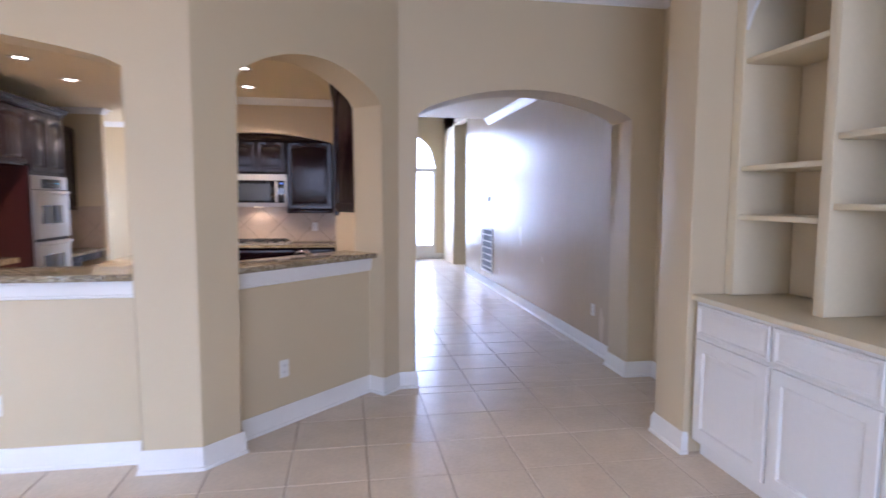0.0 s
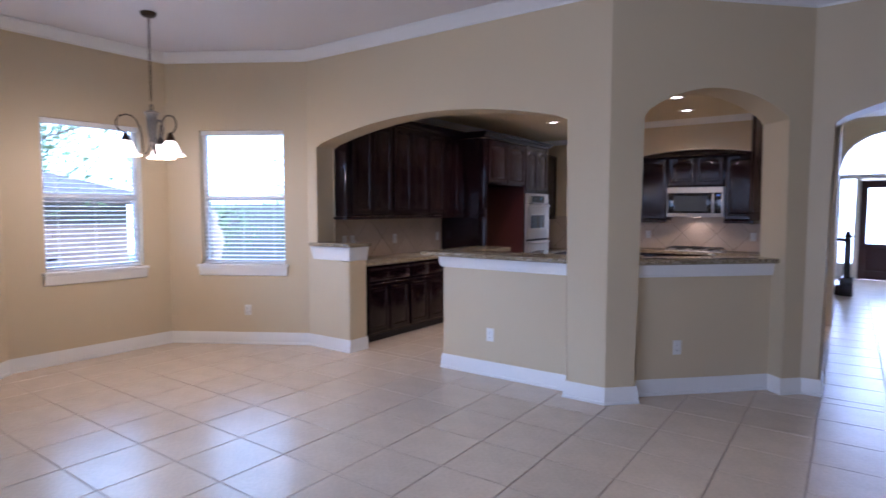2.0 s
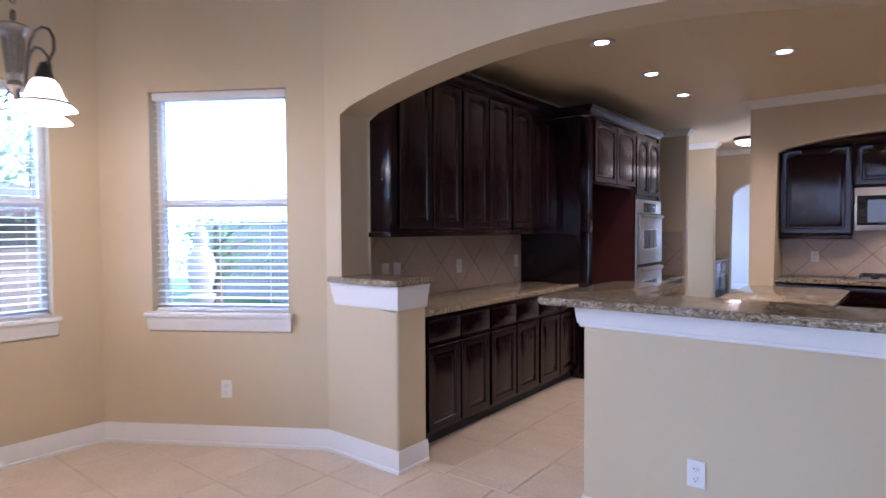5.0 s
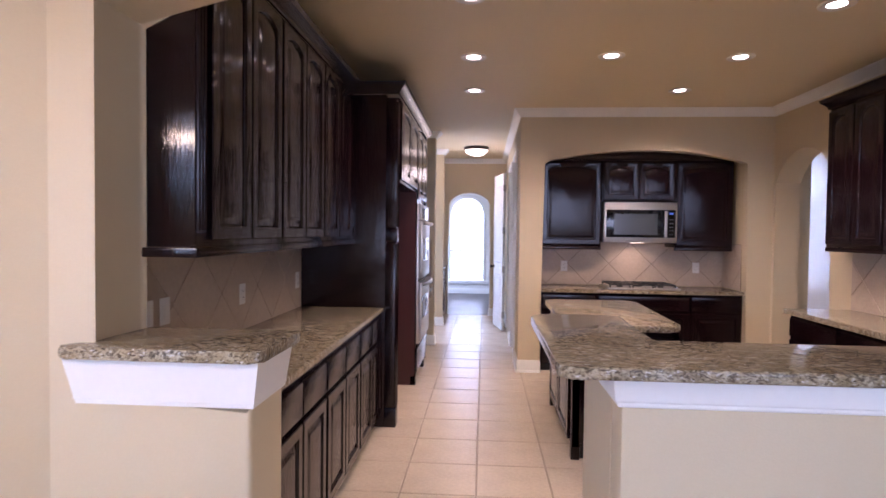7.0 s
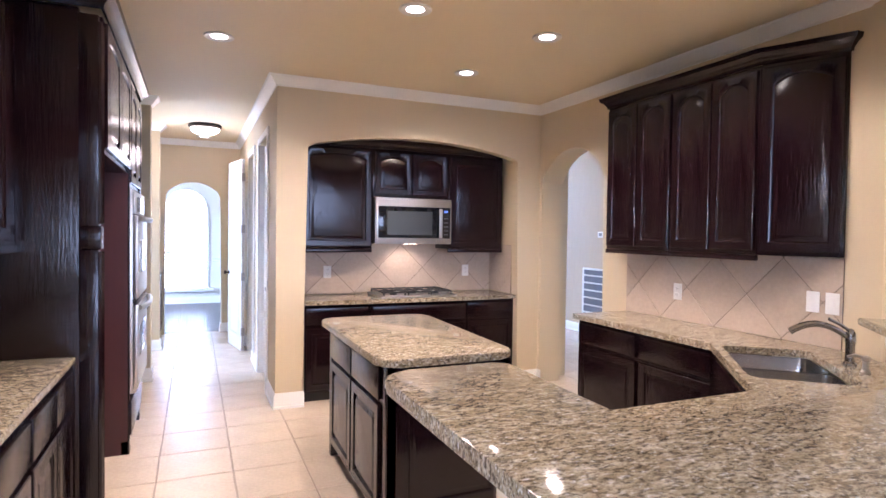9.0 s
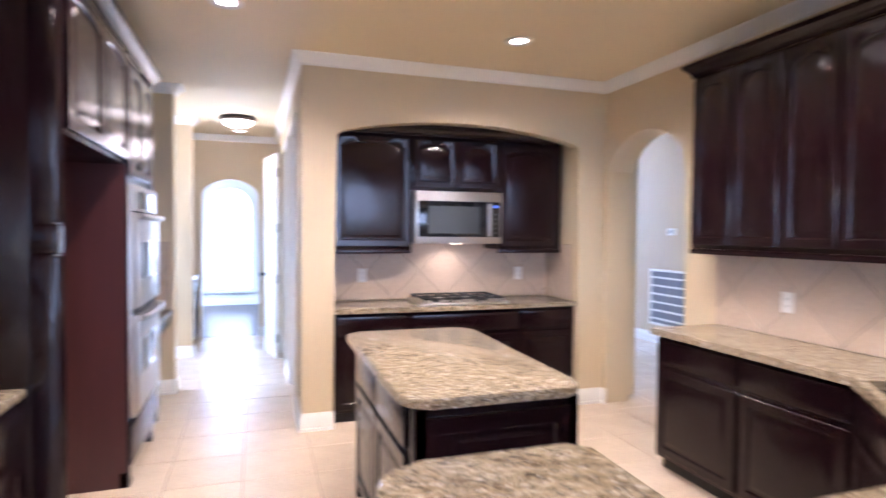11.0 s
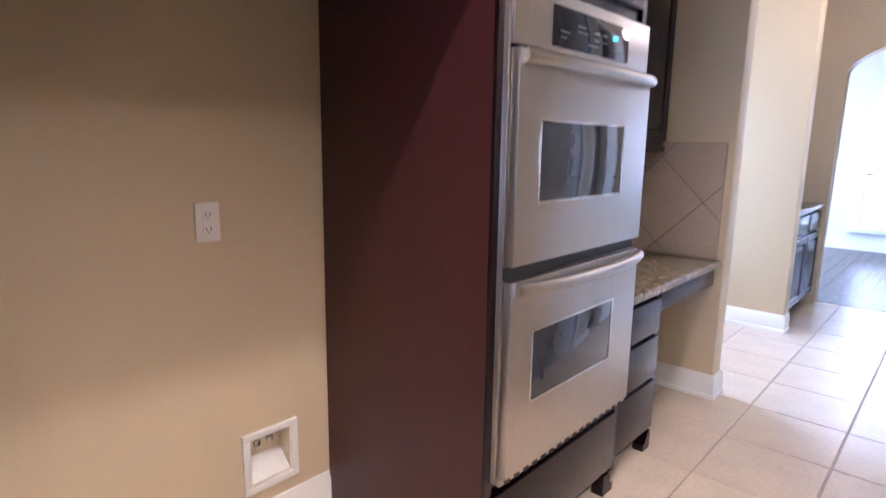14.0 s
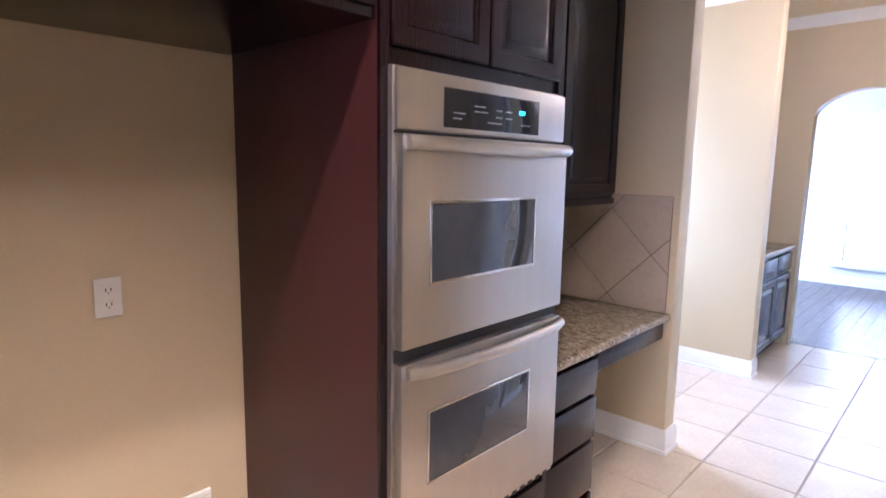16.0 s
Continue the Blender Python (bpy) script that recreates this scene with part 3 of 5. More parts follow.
def base_unit(m, w, d=0.58, h=0.875, doors=2, drawers=True, label="", toe=0.09, start=0.0, wide=False):
    """A base cabinet: front at y = 0, depth behind it, foot recessed."""
    root = empty("base_cabinet", m, label or "dark espresso base cabinet with raised panels", "cabinet", "kitchen base cabinets")
    bm = box(0, w, 0.0, d, toe, h)
    part("body", bm, M_WOOD, root)
    part("toe_kick", box(0.0, w, 0.06, d, 0, toe - 0.002), M_DARK, root)
    g = 0.018
    k = doors
    dw = (w - start - g * (k + 1)) / k
    top = h - 0.025
    dh = 0.15
    for i in range(k):
        x = start + g + i * (dw + g)
        zt = top
        if drawers and wide:
            zt = top - dh - 0.03
            if i == 0:
                part("drawer", slab(w - 2 * g, dh, g, top - dh, -0.001), M_WOOD, root)
        elif drawers:
            part("drawer", slab(dw, dh, x, top - dh, -0.001), M_WOOD, root)
            zt = top - dh - 0.03
        part("door", panel_door(dw, zt - toe - 0.025, 0.0, x, toe + 0.025, 0.055, -0.001), M_WOOD, root)
    return root


def wall_unit(m, w, z0, z1, d=0.34, doors=2, arch=0.05, label="", rail=True, start=0.0, stop=0.0):
    root = empty("wall_cabinet", m, label or "dark espresso wall cabinet with arched raised panels", "cabinet", "kitchen wall cabinets")
    part("body", box(0, w, 0.0, d, z0, z1, 0.003), M_WOOD, root)
    g = 0.014
    dw = (w - start - stop - g * (doors + 1)) / doors
    for i in range(doors):
        part("door", panel_door(dw, z1 - z0 - 0.05, arch, start + g + i * (dw + g), z0 + 0.025, 0.055, -0.001), M_WOOD, root)
    if rail:
        part("light_rail", box(0, w, -0.012, 0.02, z0 - 0.035, z0 - 0.001, 0.006), M_WOOD, root)
    return root


CAB_CROWN = [(0, 0), (0.012, 0), (0.016, 0.02), (0.035, 0.045), (0.055, 0.06), (0.062, 0.085), (0, 0.085)]


def cab_crown(pts, z):
    tagged(part("cabinet_crown", sweep([(o, z + h) for o, h in CAB_CROWN], pts), M_WOOD), "dark espresso crown moulding on top of the cabinets", "cabinet crown", "cabinet crowns")


def worktop(name, pts, z0, z1, label, cat="worktop"):
    return tagged(part(name, prism(pts, z0, z1, None, 0.012), M_GRAN), label, cat)


def round_corners(pts, r, n=5):
    out = []
    k = len(pts)
    for i, p in enumerate(pts):
        p, a, b = Vector(p), Vector(pts[i - 1]), Vector(pts[(i + 1) % k])
        rr = r[i] if isinstance(r, (list, tuple)) else r
        if rr <= 0:
            out.append(tuple(p))
            continue
        u, v = (a - p).normalized(), (b - p).normalized()
        half = u.angle(v) / 2
        t = rr / math.tan(half)
        c = p + (u + v).normalized() * (rr / math.sin(half))
        s, e = p + u * t - c, p + v * t - c
        for j in range(n + 1):
            d = s.lerp(e, j / n).normalized() * rr
            out.append(tuple(c + d))
    return out


# left run: three base units, worktop, wall units
XL = -0.15
for y, w, s in ((0.285, 0.865, 0.105), (1.15, 0.772, 0.0), (1.922, 0.773, 0.0)):
    base_unit(pose(XL, y, 0, 0, 0, 90), w, 0.605, 0.887, start=s, label="dark espresso base cabinet along the long counter")
worktop("worktop", [(-0.775, 0.285), (-0.13, 0.285), (-0.13, 2.695), (-0.775, 2.695)], 0.889, 0.929, "speckled beige and black granite long worktop")
for y, w, s, e in ((0.285, 0.805, 0.075, 0.0), (1.09, 0.73, 0.0, 0.0), (1.82, 0.87, 0.0, 0.14)):
    root = wall_unit(pose(-0.36, y, 0, 0, 0, 90), w, 1.45, 2.555, 0.415, 2, 0.03, "glossy espresso wall cabinet over the long counter", True, s, e)
    if s:
        part("light_rail", box(-0.012, -0.001, -0.012, 0.41, 1.415, 1.449, 0.004), M_WOOD, root)
        for k in range(3):
            part("corner_flute", lathe([(0.008, 1.50), (0.011, 1.52), (0.011, 2.48), (0.008, 2.50)], 8, None, (0.016 + k * 0.022, -0.001, 0)), M_WOOD, root)
cab_crown([(-0.775, 0.285), (-0.36, 0.285), (-0.36, 2.69)][::-1], 2.555)

# tall end panel with its fluted pilaster
root = empty("tall_panel", pose(0, 0.05, 0), "tall dark espresso end panel with a fluted pilaster", "cabinet panel")
part("panel", box(-0.775, -0.115, 2.65, 2.735, 0.0, 2.555, 0.003), M_WOOD, root)
bm = box(-0.115, -0.035, 2.648, 2.738, 0.15, 1.43, 0.012)
part("pilaster_shaft", bm, M_WOOD, root)
part("pilaster_upper", box(-0.115, -0.035, 2.648, 2.738, 1.54, 2.53, 0.004), M_WOOD, root)
part("pilaster_block", box(-0.115, -0.024, 2.650, 2.737, 1.43, 1.54, 0.010), M_WOOD, root)
part("pilaster_foot", box(-0.115, -0.022, 2.640, 2.746, 0.0, 0.15, 0.012), M_WOOD, root)
for z0, z1 in ((0.16, 1.42), (1.55, 2.50)):
    for k in range(3):
        y = 2.665 + k * 0.028
        part("flute", moved(lathe([(0.013, 0), (0.0145, 0.01), (0.0145, z1 - z0 - 0.01), (0.013, z1 - z0)], 8), Matrix.Translation((-0.034, y, z0))), M_WOOD, root)

# cabinet over the refrigerator bay, oven tower
wall_unit(pose(-0.03, 2.80, 0, 0, 0, 90), 1.125, 1.90, 2.555, 0.745, 2, 0.03, "dark espresso cabinet bridging the empty refrigerator bay", False)
root = empty("oven_tower", pose(-0.03, 3.93, 0, 0, 0, 90), "tall espresso cabinet that holds the double oven", "cabinet")
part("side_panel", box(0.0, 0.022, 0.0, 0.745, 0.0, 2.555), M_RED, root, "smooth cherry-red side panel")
part("side_panel", box(0.828, 0.85, 0.0, 0.745, 0.0, 2.555), M_WOOD, root)
part("back_panel", box(0.022, 0.828, 0.70, 0.745, 0.0, 2.555), M_WOOD, root)
part("stile", box(0.0, 0.03, -0.012, 0.0, 0.09, 2.555), M_WOOD, root)
part("stile", box(0.82, 0.85, -0.012, 0.0, 0.09, 2.555), M_WOOD, root)
part("top_box", box(0.022, 0.828, 0.0, 0.70, 1.80, 2.555), M_WOOD, root)
part("base_box", box(0.022, 0.828, 0.0, 0.70, 0.09, 0.40), M_WOOD, root)
part("toe_kick", box(0.022, 0.828, 0.06, 0.70, 0.0, 0.088), M_DARK, root)
part("drawer", slab(0.79, 0.235, 0.03, 0.12, -0.001), M_WOOD, root)
for x in (0.035, 0.43):
    part("door", panel_door(0.385, 0.66, 0.05, x, 1.845, 0.055, -0.001), M_WOOD, root)
for x in (0.0, 0.77):
    bm = moved(prism([(0, 0), (0.08, 0), (0.08, 0.03), (0.05, 0.05), (0.03, 0.088), (0, 0.088)], 0, 0.05), Matrix(((1, 0, 0, x), (0, 0, 1, -0.01), (0, 1, 0, 0), (0, 0, 0, 1))))
    part("bracket_foot", bm, M_WOOD, root)
cab_crown([(-0.775, 2.69), (-0.022, 2.69), (-0.022, 4.79), (-0.40, 4.79)][::-1], 2.555)

# double oven
root = empty("double_oven", pose(-0.03, 3.955, 0, 0, 0, 90), "stainless steel double wall oven with dark windows", "oven")
part("case", box(0.0, 0.80, -0.028, 0.55, 0.405, 1.795, 0.004), M_STEEL, root)
part("control_panel", box(0.005, 0.795, -0.042, -0.029, 1.635, 1.79, 0.006), M_STEEL, root)
disp = part("display", box(0.175, 0.63, -0.046, -0.0425, 1.65, 1.757, 0.003), M_GLASSD, root, "black glass control display")
for k in range(3):
    part("clock_digit", box(0.520 + k * 0.010, 0.5265 + k * 0.010, -0.0475, -0.0465, 1.708, 1.719), M_LED, disp, "glowing blue clock digit")
for k, (x, z, w) in enumerate(((0.21, 1.69, 0.05), (0.21, 1.675, 0.035), (0.30, 1.715, 0.05), (0.30, 1.70, 0.06), (0.40, 1.69, 0.03), (0.40, 1.71, 0.03), (0.45, 1.69, 0.03), (0.45, 1.71, 0.03), (0.53, 1.675, 0.05), (0.36, 1.672, 0.07))):
    part("key_mark", box(x, x + w, -0.0475, -0.0465, z, z + 0.003), M_METALG, disp)
for z0, z1 in ((1.055, 1.625), (0.43, 1.015)):
    d = part("oven_door", box(0.008, 0.792, -0.060, -0.030, z0, z1, 0.007), M_STEEL, root)
    part("window", box(0.115, 0.60, -0.0625, -0.0605, z0 + (0.175 if z0 > 1 else 0.215), z0 + (0.388 if z0 > 1 else 0.424), 0.001), M_OVENG, d, "dark reflective oven window")
    rim = bmesh.new()
    a0, a1, b0, b1 = 0.107, 0.608, z0 + (0.167 if z0 > 1 else 0.207), z0 + (0.396 if z0 > 1 else 0.432)
    for q in ((a0, a1, b0, b0 + 0.008), (a0, a1, b1 - 0.008, b1), (a0, a0 + 0.008, b0 + 0.008, b1 - 0.008), (a1 - 0.008, a1, b0 + 0.008, b1 - 0.008)):
        box(q[0], q[1], -0.064, -0.0605, q[2], q[3], 0.001, rim)
    part("window_rim", rim, M_CHROME, d)
    pts = [(0.02 + 0.76 * i / 14, -0.068 - 0.034 * math.sin(math.pi * i / 14) ** 0.5, z1 - 0.022 - 0.006 * math.sin(math.pi * i / 14)) for i in range(15)]
    part("handle", tube(pts, 0.019, 12), M_STEEL, d, "bowed brushed steel handle")
part("gap", box(0.006, 0.794, -0.034, -0.0285, 1.017, 1.053), M_DARK, root)
part("gap", box(0.006, 0.794, -0.034, -0.0285, 1.626, 1.634), M_DARK, root)
part("bottom_vent", box(0.0, 0.80, -0.045, -0.029, 0.406, 0.427, 0.003), M_STEEL, root)
for i in range(16):
    part("vent_slot", box(0.022 + i * 0.048, 0.050 + i * 0.048, -0.047, -0.0455, 0.4045, 0.418), M_DARK, root)

# desk
root = empty("drawer_cabinet", pose(-0.06, 4.795, 0, 0, 0, 90), "dark espresso desk pedestal with three drawers", "cabinet")
part("body", box(0, 0.42, 0, 0.70, 0.09, 0.745), M_WOOD, root)
part("toe_kick", box(0, 0.42, 0.06, 0.70, 0, 0.088), M_DARK, root)
for z, h in ((0.575, 0.155), (0.365, 0.19), (0.115, 0.23)):
    part("drawer", slab(0.385, h, 0.018, z, -0.001), M_WOOD, root)
bm = moved(prism([(0, 0), (0.07, 0), (0.07, 0.088), (0.05, 0.088), (0.02, 0.04), (0, 0.03)], 0, 0.05), Matrix(((1, 0, 0, 0.35), (0, 0, 1, -0.01), (0, 1, 0, 0), (0, 0, 0, 1))))
part("bracket_foot", bm, M_WOOD, root)
root = empty("pencil_drawer", pose(-0.06, 5.22, 0, 0, 0, 90), "dark shallow drawer hanging under the desk worktop", "drawer")
part("box", box(0, 0.745, 0.02, 0.62, 0.655, 0.747), M_WOOD, root)
part("drawer", slab(0.72, 0.095, 0.012, 0.65, 0.018), M_WOOD, root)
worktop("desk_worktop", [(-0.775, 4.792), (-0.03, 4.792), (-0.03, 5.965), (-0.775, 5.965)], 0.75, 0.79, "speckled granite desk worktop", "desk")
wall_unit(pose(-0.40, 4.795, 0, 0, 0, 90), 1.17, 1.39, 2.555, 0.375, 2, 0.05, "dark espresso wall cabinet over the desk")

# cooktop niche
for x, w, k in ((1.27, 0.60, 1), (1.87, 0.98, 2), (2.85, 0.55, 1)):
    base_unit(pose(x, 4.66 if k == 1 else 4.63, 0), w - 0.002, 0.535, doors=k, wide=k == 2, label="dark cherry base cabinet below the cooktop counter")
worktop("cooktop_worktop", [(1.268, 4.615), (1.84, 4.615), (1.90, 4.585), (2.80, 4.585), (2.86, 4.615), (3.402, 4.615), (3.402, 5.195), (1.268, 5.195)], 0.877, 0.917, "speckled granite worktop round the cooktop")
wall_unit(pose(1.275, 4.86, 0), 0.665, 1.375, 2.335, 0.335, 1, 0.035, "dark espresso wall cabinet with one arched door")
wall_unit(pose(1.945, 4.86, 0), 0.79, 1.875, 2.335, 0.335, 2, 0.04, "small dark wall cabinet above the microwave", False)
wall_unit(pose(2.74, 4.86, 0), 0.62, 1.375, 2.335, 0.335, 1, 0.035, "dark espresso wall cabinet with one arched door")
cab_crown([(1.27, 4.86), (3.36, 4.86)][::-1], 2.335)

# island
root = empty("island_cabinet", pose(1.245, 3.46, 0, 0, 0, -90), "dark espresso island cabinet with panelled sides", "cabinet")
part("body", box(0, 1.26, 0.0, 0.68, 0.09, 0.875), M_WOOD, root)
part("toe_kick", box(0.04, 1.22, 0.06, 0.62, 0, 0.088), M_DARK, root)
for i in range(2):
    x = 0.09 + i * 0.55
    part("drawer", slab(0.52, 0.16, x, 0.69, -0.001), M_WOOD, root)
    part("door", panel_door(0.52, 0.55, 0, x, 0.11, 0.055, -0.001), M_WOOD, root)
part("end_panel", moved(panel_door(0.60, 0.72, 0, 0.04, 0.12, 0.07), Matrix.Translation((1.261, 0, 0)) @ Matrix.Rotation(radians(90), 4, "Z")), M_WOOD, root)
part("end_panel", moved(panel_door(0.60, 0.72, 0, -0.64, 0.12, 0.07), Matrix.Translation((-0.001, 0, 0)) @ Matrix.Rotation(radians(-90), 4, "Z")), M_WOOD, root)
for x in (0.0, 1.20):
    for y in (-0.008, 0.628):
        part("corner_post", box(x, x + 0.06, y, y + 0.06, 0.0, 0.872, 0.008), M_WOOD, root)
worktop("island_worktop", round_corners([(1.195, 2.16), (1.945, 2.16), (1.99, 3.62), (1.195, 3.62)], 0.10), 0.877, 0.917, "speckled granite island worktop with rounded corners")

# breakfast bar, its trim, and the ledges
pts = round_corners([(0.862, 0.045), (2.395, 0.045), (2.395, 0.50), (1.26, 0.50), (1.28, 1.14), (0.862, 1.14)], [0.035, 0.0, 0.0, 0.01, 0.03, 0.09])
worktop("breakfast_bar", pts, 1.090, 1.128, "raised L-shaped speckled granite breakfast bar", "bar top")
CORBEL = [(0, 0.982), (0.010, 0.982), (0.016, 0.988), (0.016, 0.998), (0.024, 1.004), (0.030, 1.04), (0.034, 1.086), (0, 1.086)]
bm = sweep(CORBEL, [(2.398, 0.16), (1.07, 0.16), (1.07, 0.80)])
box(1.072, 2.398, 0.162, 0.298, 0.987, 1.086, 0, bm)
box(1.072, 1.198, 0.298, 0.80, 0.987, 1.086, 0, bm)
setting("trim_bar", bm, M_TRIM, "white flared trim below the breakfast bar", "trim")
LEDGE_TRIM = [(0, 0.982), (0.007, 0.982), (0.009, 0.994), (0.012, 0.997), (0.012, 1.008), (0.033, 1.128), (0, 1.128)]
bm = sweep(LEDGE_TRIM, [(-0.045, 0.28), (-0.045, 0.015), (-0.585, 0.015), (-0.585, 0.018)])
box(-0.548, -0.047, 0.017, 0.278, 0.987, 1.128, 0, bm)
setting("trim_half_wall", bm, M_TRIM, "white flared trim on the half wall end", "trim")
worktop("half_wall_ledge", round_corners([(-0.610, -0.055), (0.008, -0.055), (0.008, 0.315), (-0.547, 0.315), (-0.547, 0.012), (-0.610, 0.012)], [0.025, 0.03, 0.02, 0, 0, 0]), 1.130, 1.166, "speckled granite ledge on the short half wall", "ledge")
a, b = on_diag(1.553, 0.15), on_diag(0.267, 0.15)
bm = sweep(CORBEL, [a, b])
own = prism([a, b, on_diag(0.267, 0.30), on_diag(1.553, 0.30)], 0.987, 1.086)
setting("trim_pass", join(bm, own), M_TRIM, "white flared trim below the pass-through ledge", "trim")
worktop("pass_ledge", [on_diag(0.268, 0.06), on_diag(1.552, 0.06), on_diag(1.552, 0.42), on_diag(0.268, 0.42)], 1.088, 1.128, "speckled granite ledge in the arched pass-through", "ledge")

# sink run and right run
for y, w in ((3.25, 0.66), (2.59, 0.62)):
    base_unit(pose(3.17, y, 0, 0, 0, -90), w, 0.485, doors=1, label="dark espresso base cabinet beside the narrow arch")
root = empty("sink_cabinet", pose(3.17, 1.97, 0, 0, 0, -131), "dark diagonal base cabinet below the sink", "cabinet")
part("body", box(0, 1.02, 0.0, 0.10, 0.09, 0.70), M_WOOD, root)
part("toe_kick", box(0, 1.02, 0.06, 0.10, 0, 0.088), M_DARK, root)
for i in range(2):
    part("false_drawer", slab(0.48, 0.15, 0.02 + i * 0.5, 0.70, -0.001), M_WOOD, root)
    part("door", panel_door(0.48, 0.56, 0, 0.02 + i * 0.5, 0.115, 0.055, -0.001), M_WOOD, root)
base_unit(pose(2.46, 1.12, 0, 0, 0, 180), 1.22, 0.62, doors=3, label="dark espresso base cabinet behind the breakfast bar")
SINKC, SINKA = (3.05, 1.47), 49.0
hole = [(-0.39, -0.22), (0.39, -0.22), (0.39, 0.22), (-0.39, 0.22)]


def at_sink(u, v, z=None):
    a = radians(SINKA)
    x, y = SINKC[0] + u * math.cos(a) + v * math.sin(a), SINKC[1] + u * math.sin(a) - v * math.cos(a)
    return (x, y) if z is None else (x, y, z)


outer = [(1.22, 0.52), (1.22, 1.16), (2.45, 1.16), (3.12, 1.96), (3.12, 3.27), (3.655, 3.27), (3.655, 1.50), on_diag(1.40, 0.31), on_diag(0.45, 0.31), (2.40, 0.52)]
ring = round_corners([at_sink(*p) for p in hole], 0.06, 4)
bm = bmesh.new()
for z in (0.877, 0.917):
    ev = [bm.verts.new((*p, z)) for p in outer]
    iv = [bm.verts.new((*p, z)) for p in ring]
    es = [bm.edges.new((ev[i], ev[(i + 1) % len(ev)])) for i in range(len(ev))] + [bm.edges.new((iv[i], iv[(i + 1) % len(iv)])) for i in range(len(iv))]
    bmesh.ops.triangle_fill(bm, edges=es, use_beauty=True, use_dissolve=False)
bm.verts.ensure_lookup_table()
k, j = len(outer), len(ring)
for a, c in [(i, (i + 1) % k) for i in range(k)] + [(k + i, k + (i + 1) % j) for i in range(j)]:
    o = k + j
    bm.faces.new([bm.verts[q] for q in (a, c, c + o, a + o)])
tagged(part("sink_worktop", bm, M_GRAN), "speckled granite worktop round the corner sink", "worktop")
root = empty("sink", pose(SINKC[0], SINKC[1], 0, 0, 0, SINKA), "double-bowl stainless steel sink set under the worktop", "sink")
for u in (-0.2, 0.2):
    bm = bmesh.new()
    rings = []
    for inset, z in ((0, 0.874), (0.006, 0.80), (0.03, 0.72), (0.10, 0.705)):
        rr = round_corners([(u - 0.19 + inset, -0.215 + inset), (u + 0.19 - inset, -0.215 + inset), (u + 0.19 - inset, 0.215 - inset), (u - 0.19 + inset, 0.215 - inset)], 0.05, 4)
        rings.append([bm.verts.new((*p, z)) for p in rr])
    for a, b in zip(rings, rings[1:]):
        for i in range(len(a)):
            bm.faces.new((a[i], a[(i + 1) % len(a)], b[(i + 1) % len(a)], b[i]))
    bm.faces.new(rings[-1])
    bowl = part("bowl", bm, M_SINK, root)
    part("drain", lathe([(0.04, 0.706), (0.045, 0.709), (0.03, 0.711), (0.01, 0.708)], 14, None, (u, 0, 0)), M_CHROME, bowl)
root = empty("faucet", pose(*at_sink(0.05, 0.30), 0.917, 0, 0, SINKA + 90), "brushed steel kitchen faucet with an arched spout", "faucet")
part("base", lathe([(0.030, 0), (0.030, 0.012), (0.022, 0.02), (0.020, 0.10), (0.023, 0.115), (0.023, 0.155), (0.012, 0.175), (0.004, 0.18)], 16), M_SINK, root)
part("spout", tube([(0.0 + 0.26 * t, 0, 0.10 + 0.095 * math.sin(math.pi * (0.10 + 0.72 * t))) for t in [i / 12 for i in range(13)]], lambda t: 0.014 + 0.004 * t, 10), M_SINK, root)
part("lever", tube([(0, 0, 0.165), (0.04, 0.01, 0.195), (0.10, 0.02, 0.225)], 0.008, 8), M_SINK, root)
root = empty("soap_dispenser", pose(*at_sink(-0.14, 0.30), 0.917), "small brushed steel soap dispenser beside the faucet", "soap dispenser")
part("body", lathe([(0.022, 0), (0.022, 0.01), (0.014, 0.02), (0.012, 0.06), (0.018, 0.065), (0.018, 0.08), (0.005, 0.085)], 14), M_STEEL, root)
part("spout", tube([(0, 0, 0.075), (-0.03, 0.03, 0.085), (-0.05, 0.05, 0.075)], 0.006, 8), M_STEEL, root)
for y, w in ((3.30, 0.68), (2.62, 0.67)):
    wall_unit(pose(3.46, y, 0, 0, 0, -90), w, 1.43, 2.555, 0.195, 2, 0.05, "dark espresso wall cabinet beside the narrow arch")
root = empty("corner_wall_cabinet", pose(0, 0, 0), "dark espresso corner wall cabinet set diagonally", "cabinet", "kitchen wall cabinets")
E0 = (3.46, 1.945)
part("body", prism([E0, (3.655, 1.945), (3.655, 1.56), (3.64, 1.56)], 1.43, 2.555), M_WOOD, root)
ang = math.degrees(math.atan2(1.56 - 1.945, 3.64 - 3.46))
part("door", moved(panel_door(0.40, 1.075, 0.05, 0.012, 1.455, 0.055, -0.001), pose(*E0, 0, 0, 0, ang)), M_WOOD, root)
cab_crown([(3.655, 3.30), (3.46, 3.30), E0, (3.64, 1.56), (3.655, 1.56)][::-1], 2.555)

# butler's pantry cabinet
base_unit(pose(-0.07, 7.76, 0, 0, 0, 90), 1.0, 0.58, doors=2, label="dark espresso pantry cabinet in a recess")
worktop("pantry_worktop", [(-0.655, 7.73), (-0.04, 7.73), (-0.04, 8.77), (-0.655, 8.77)], 0.877, 0.917, "speckled granite pantry worktop")

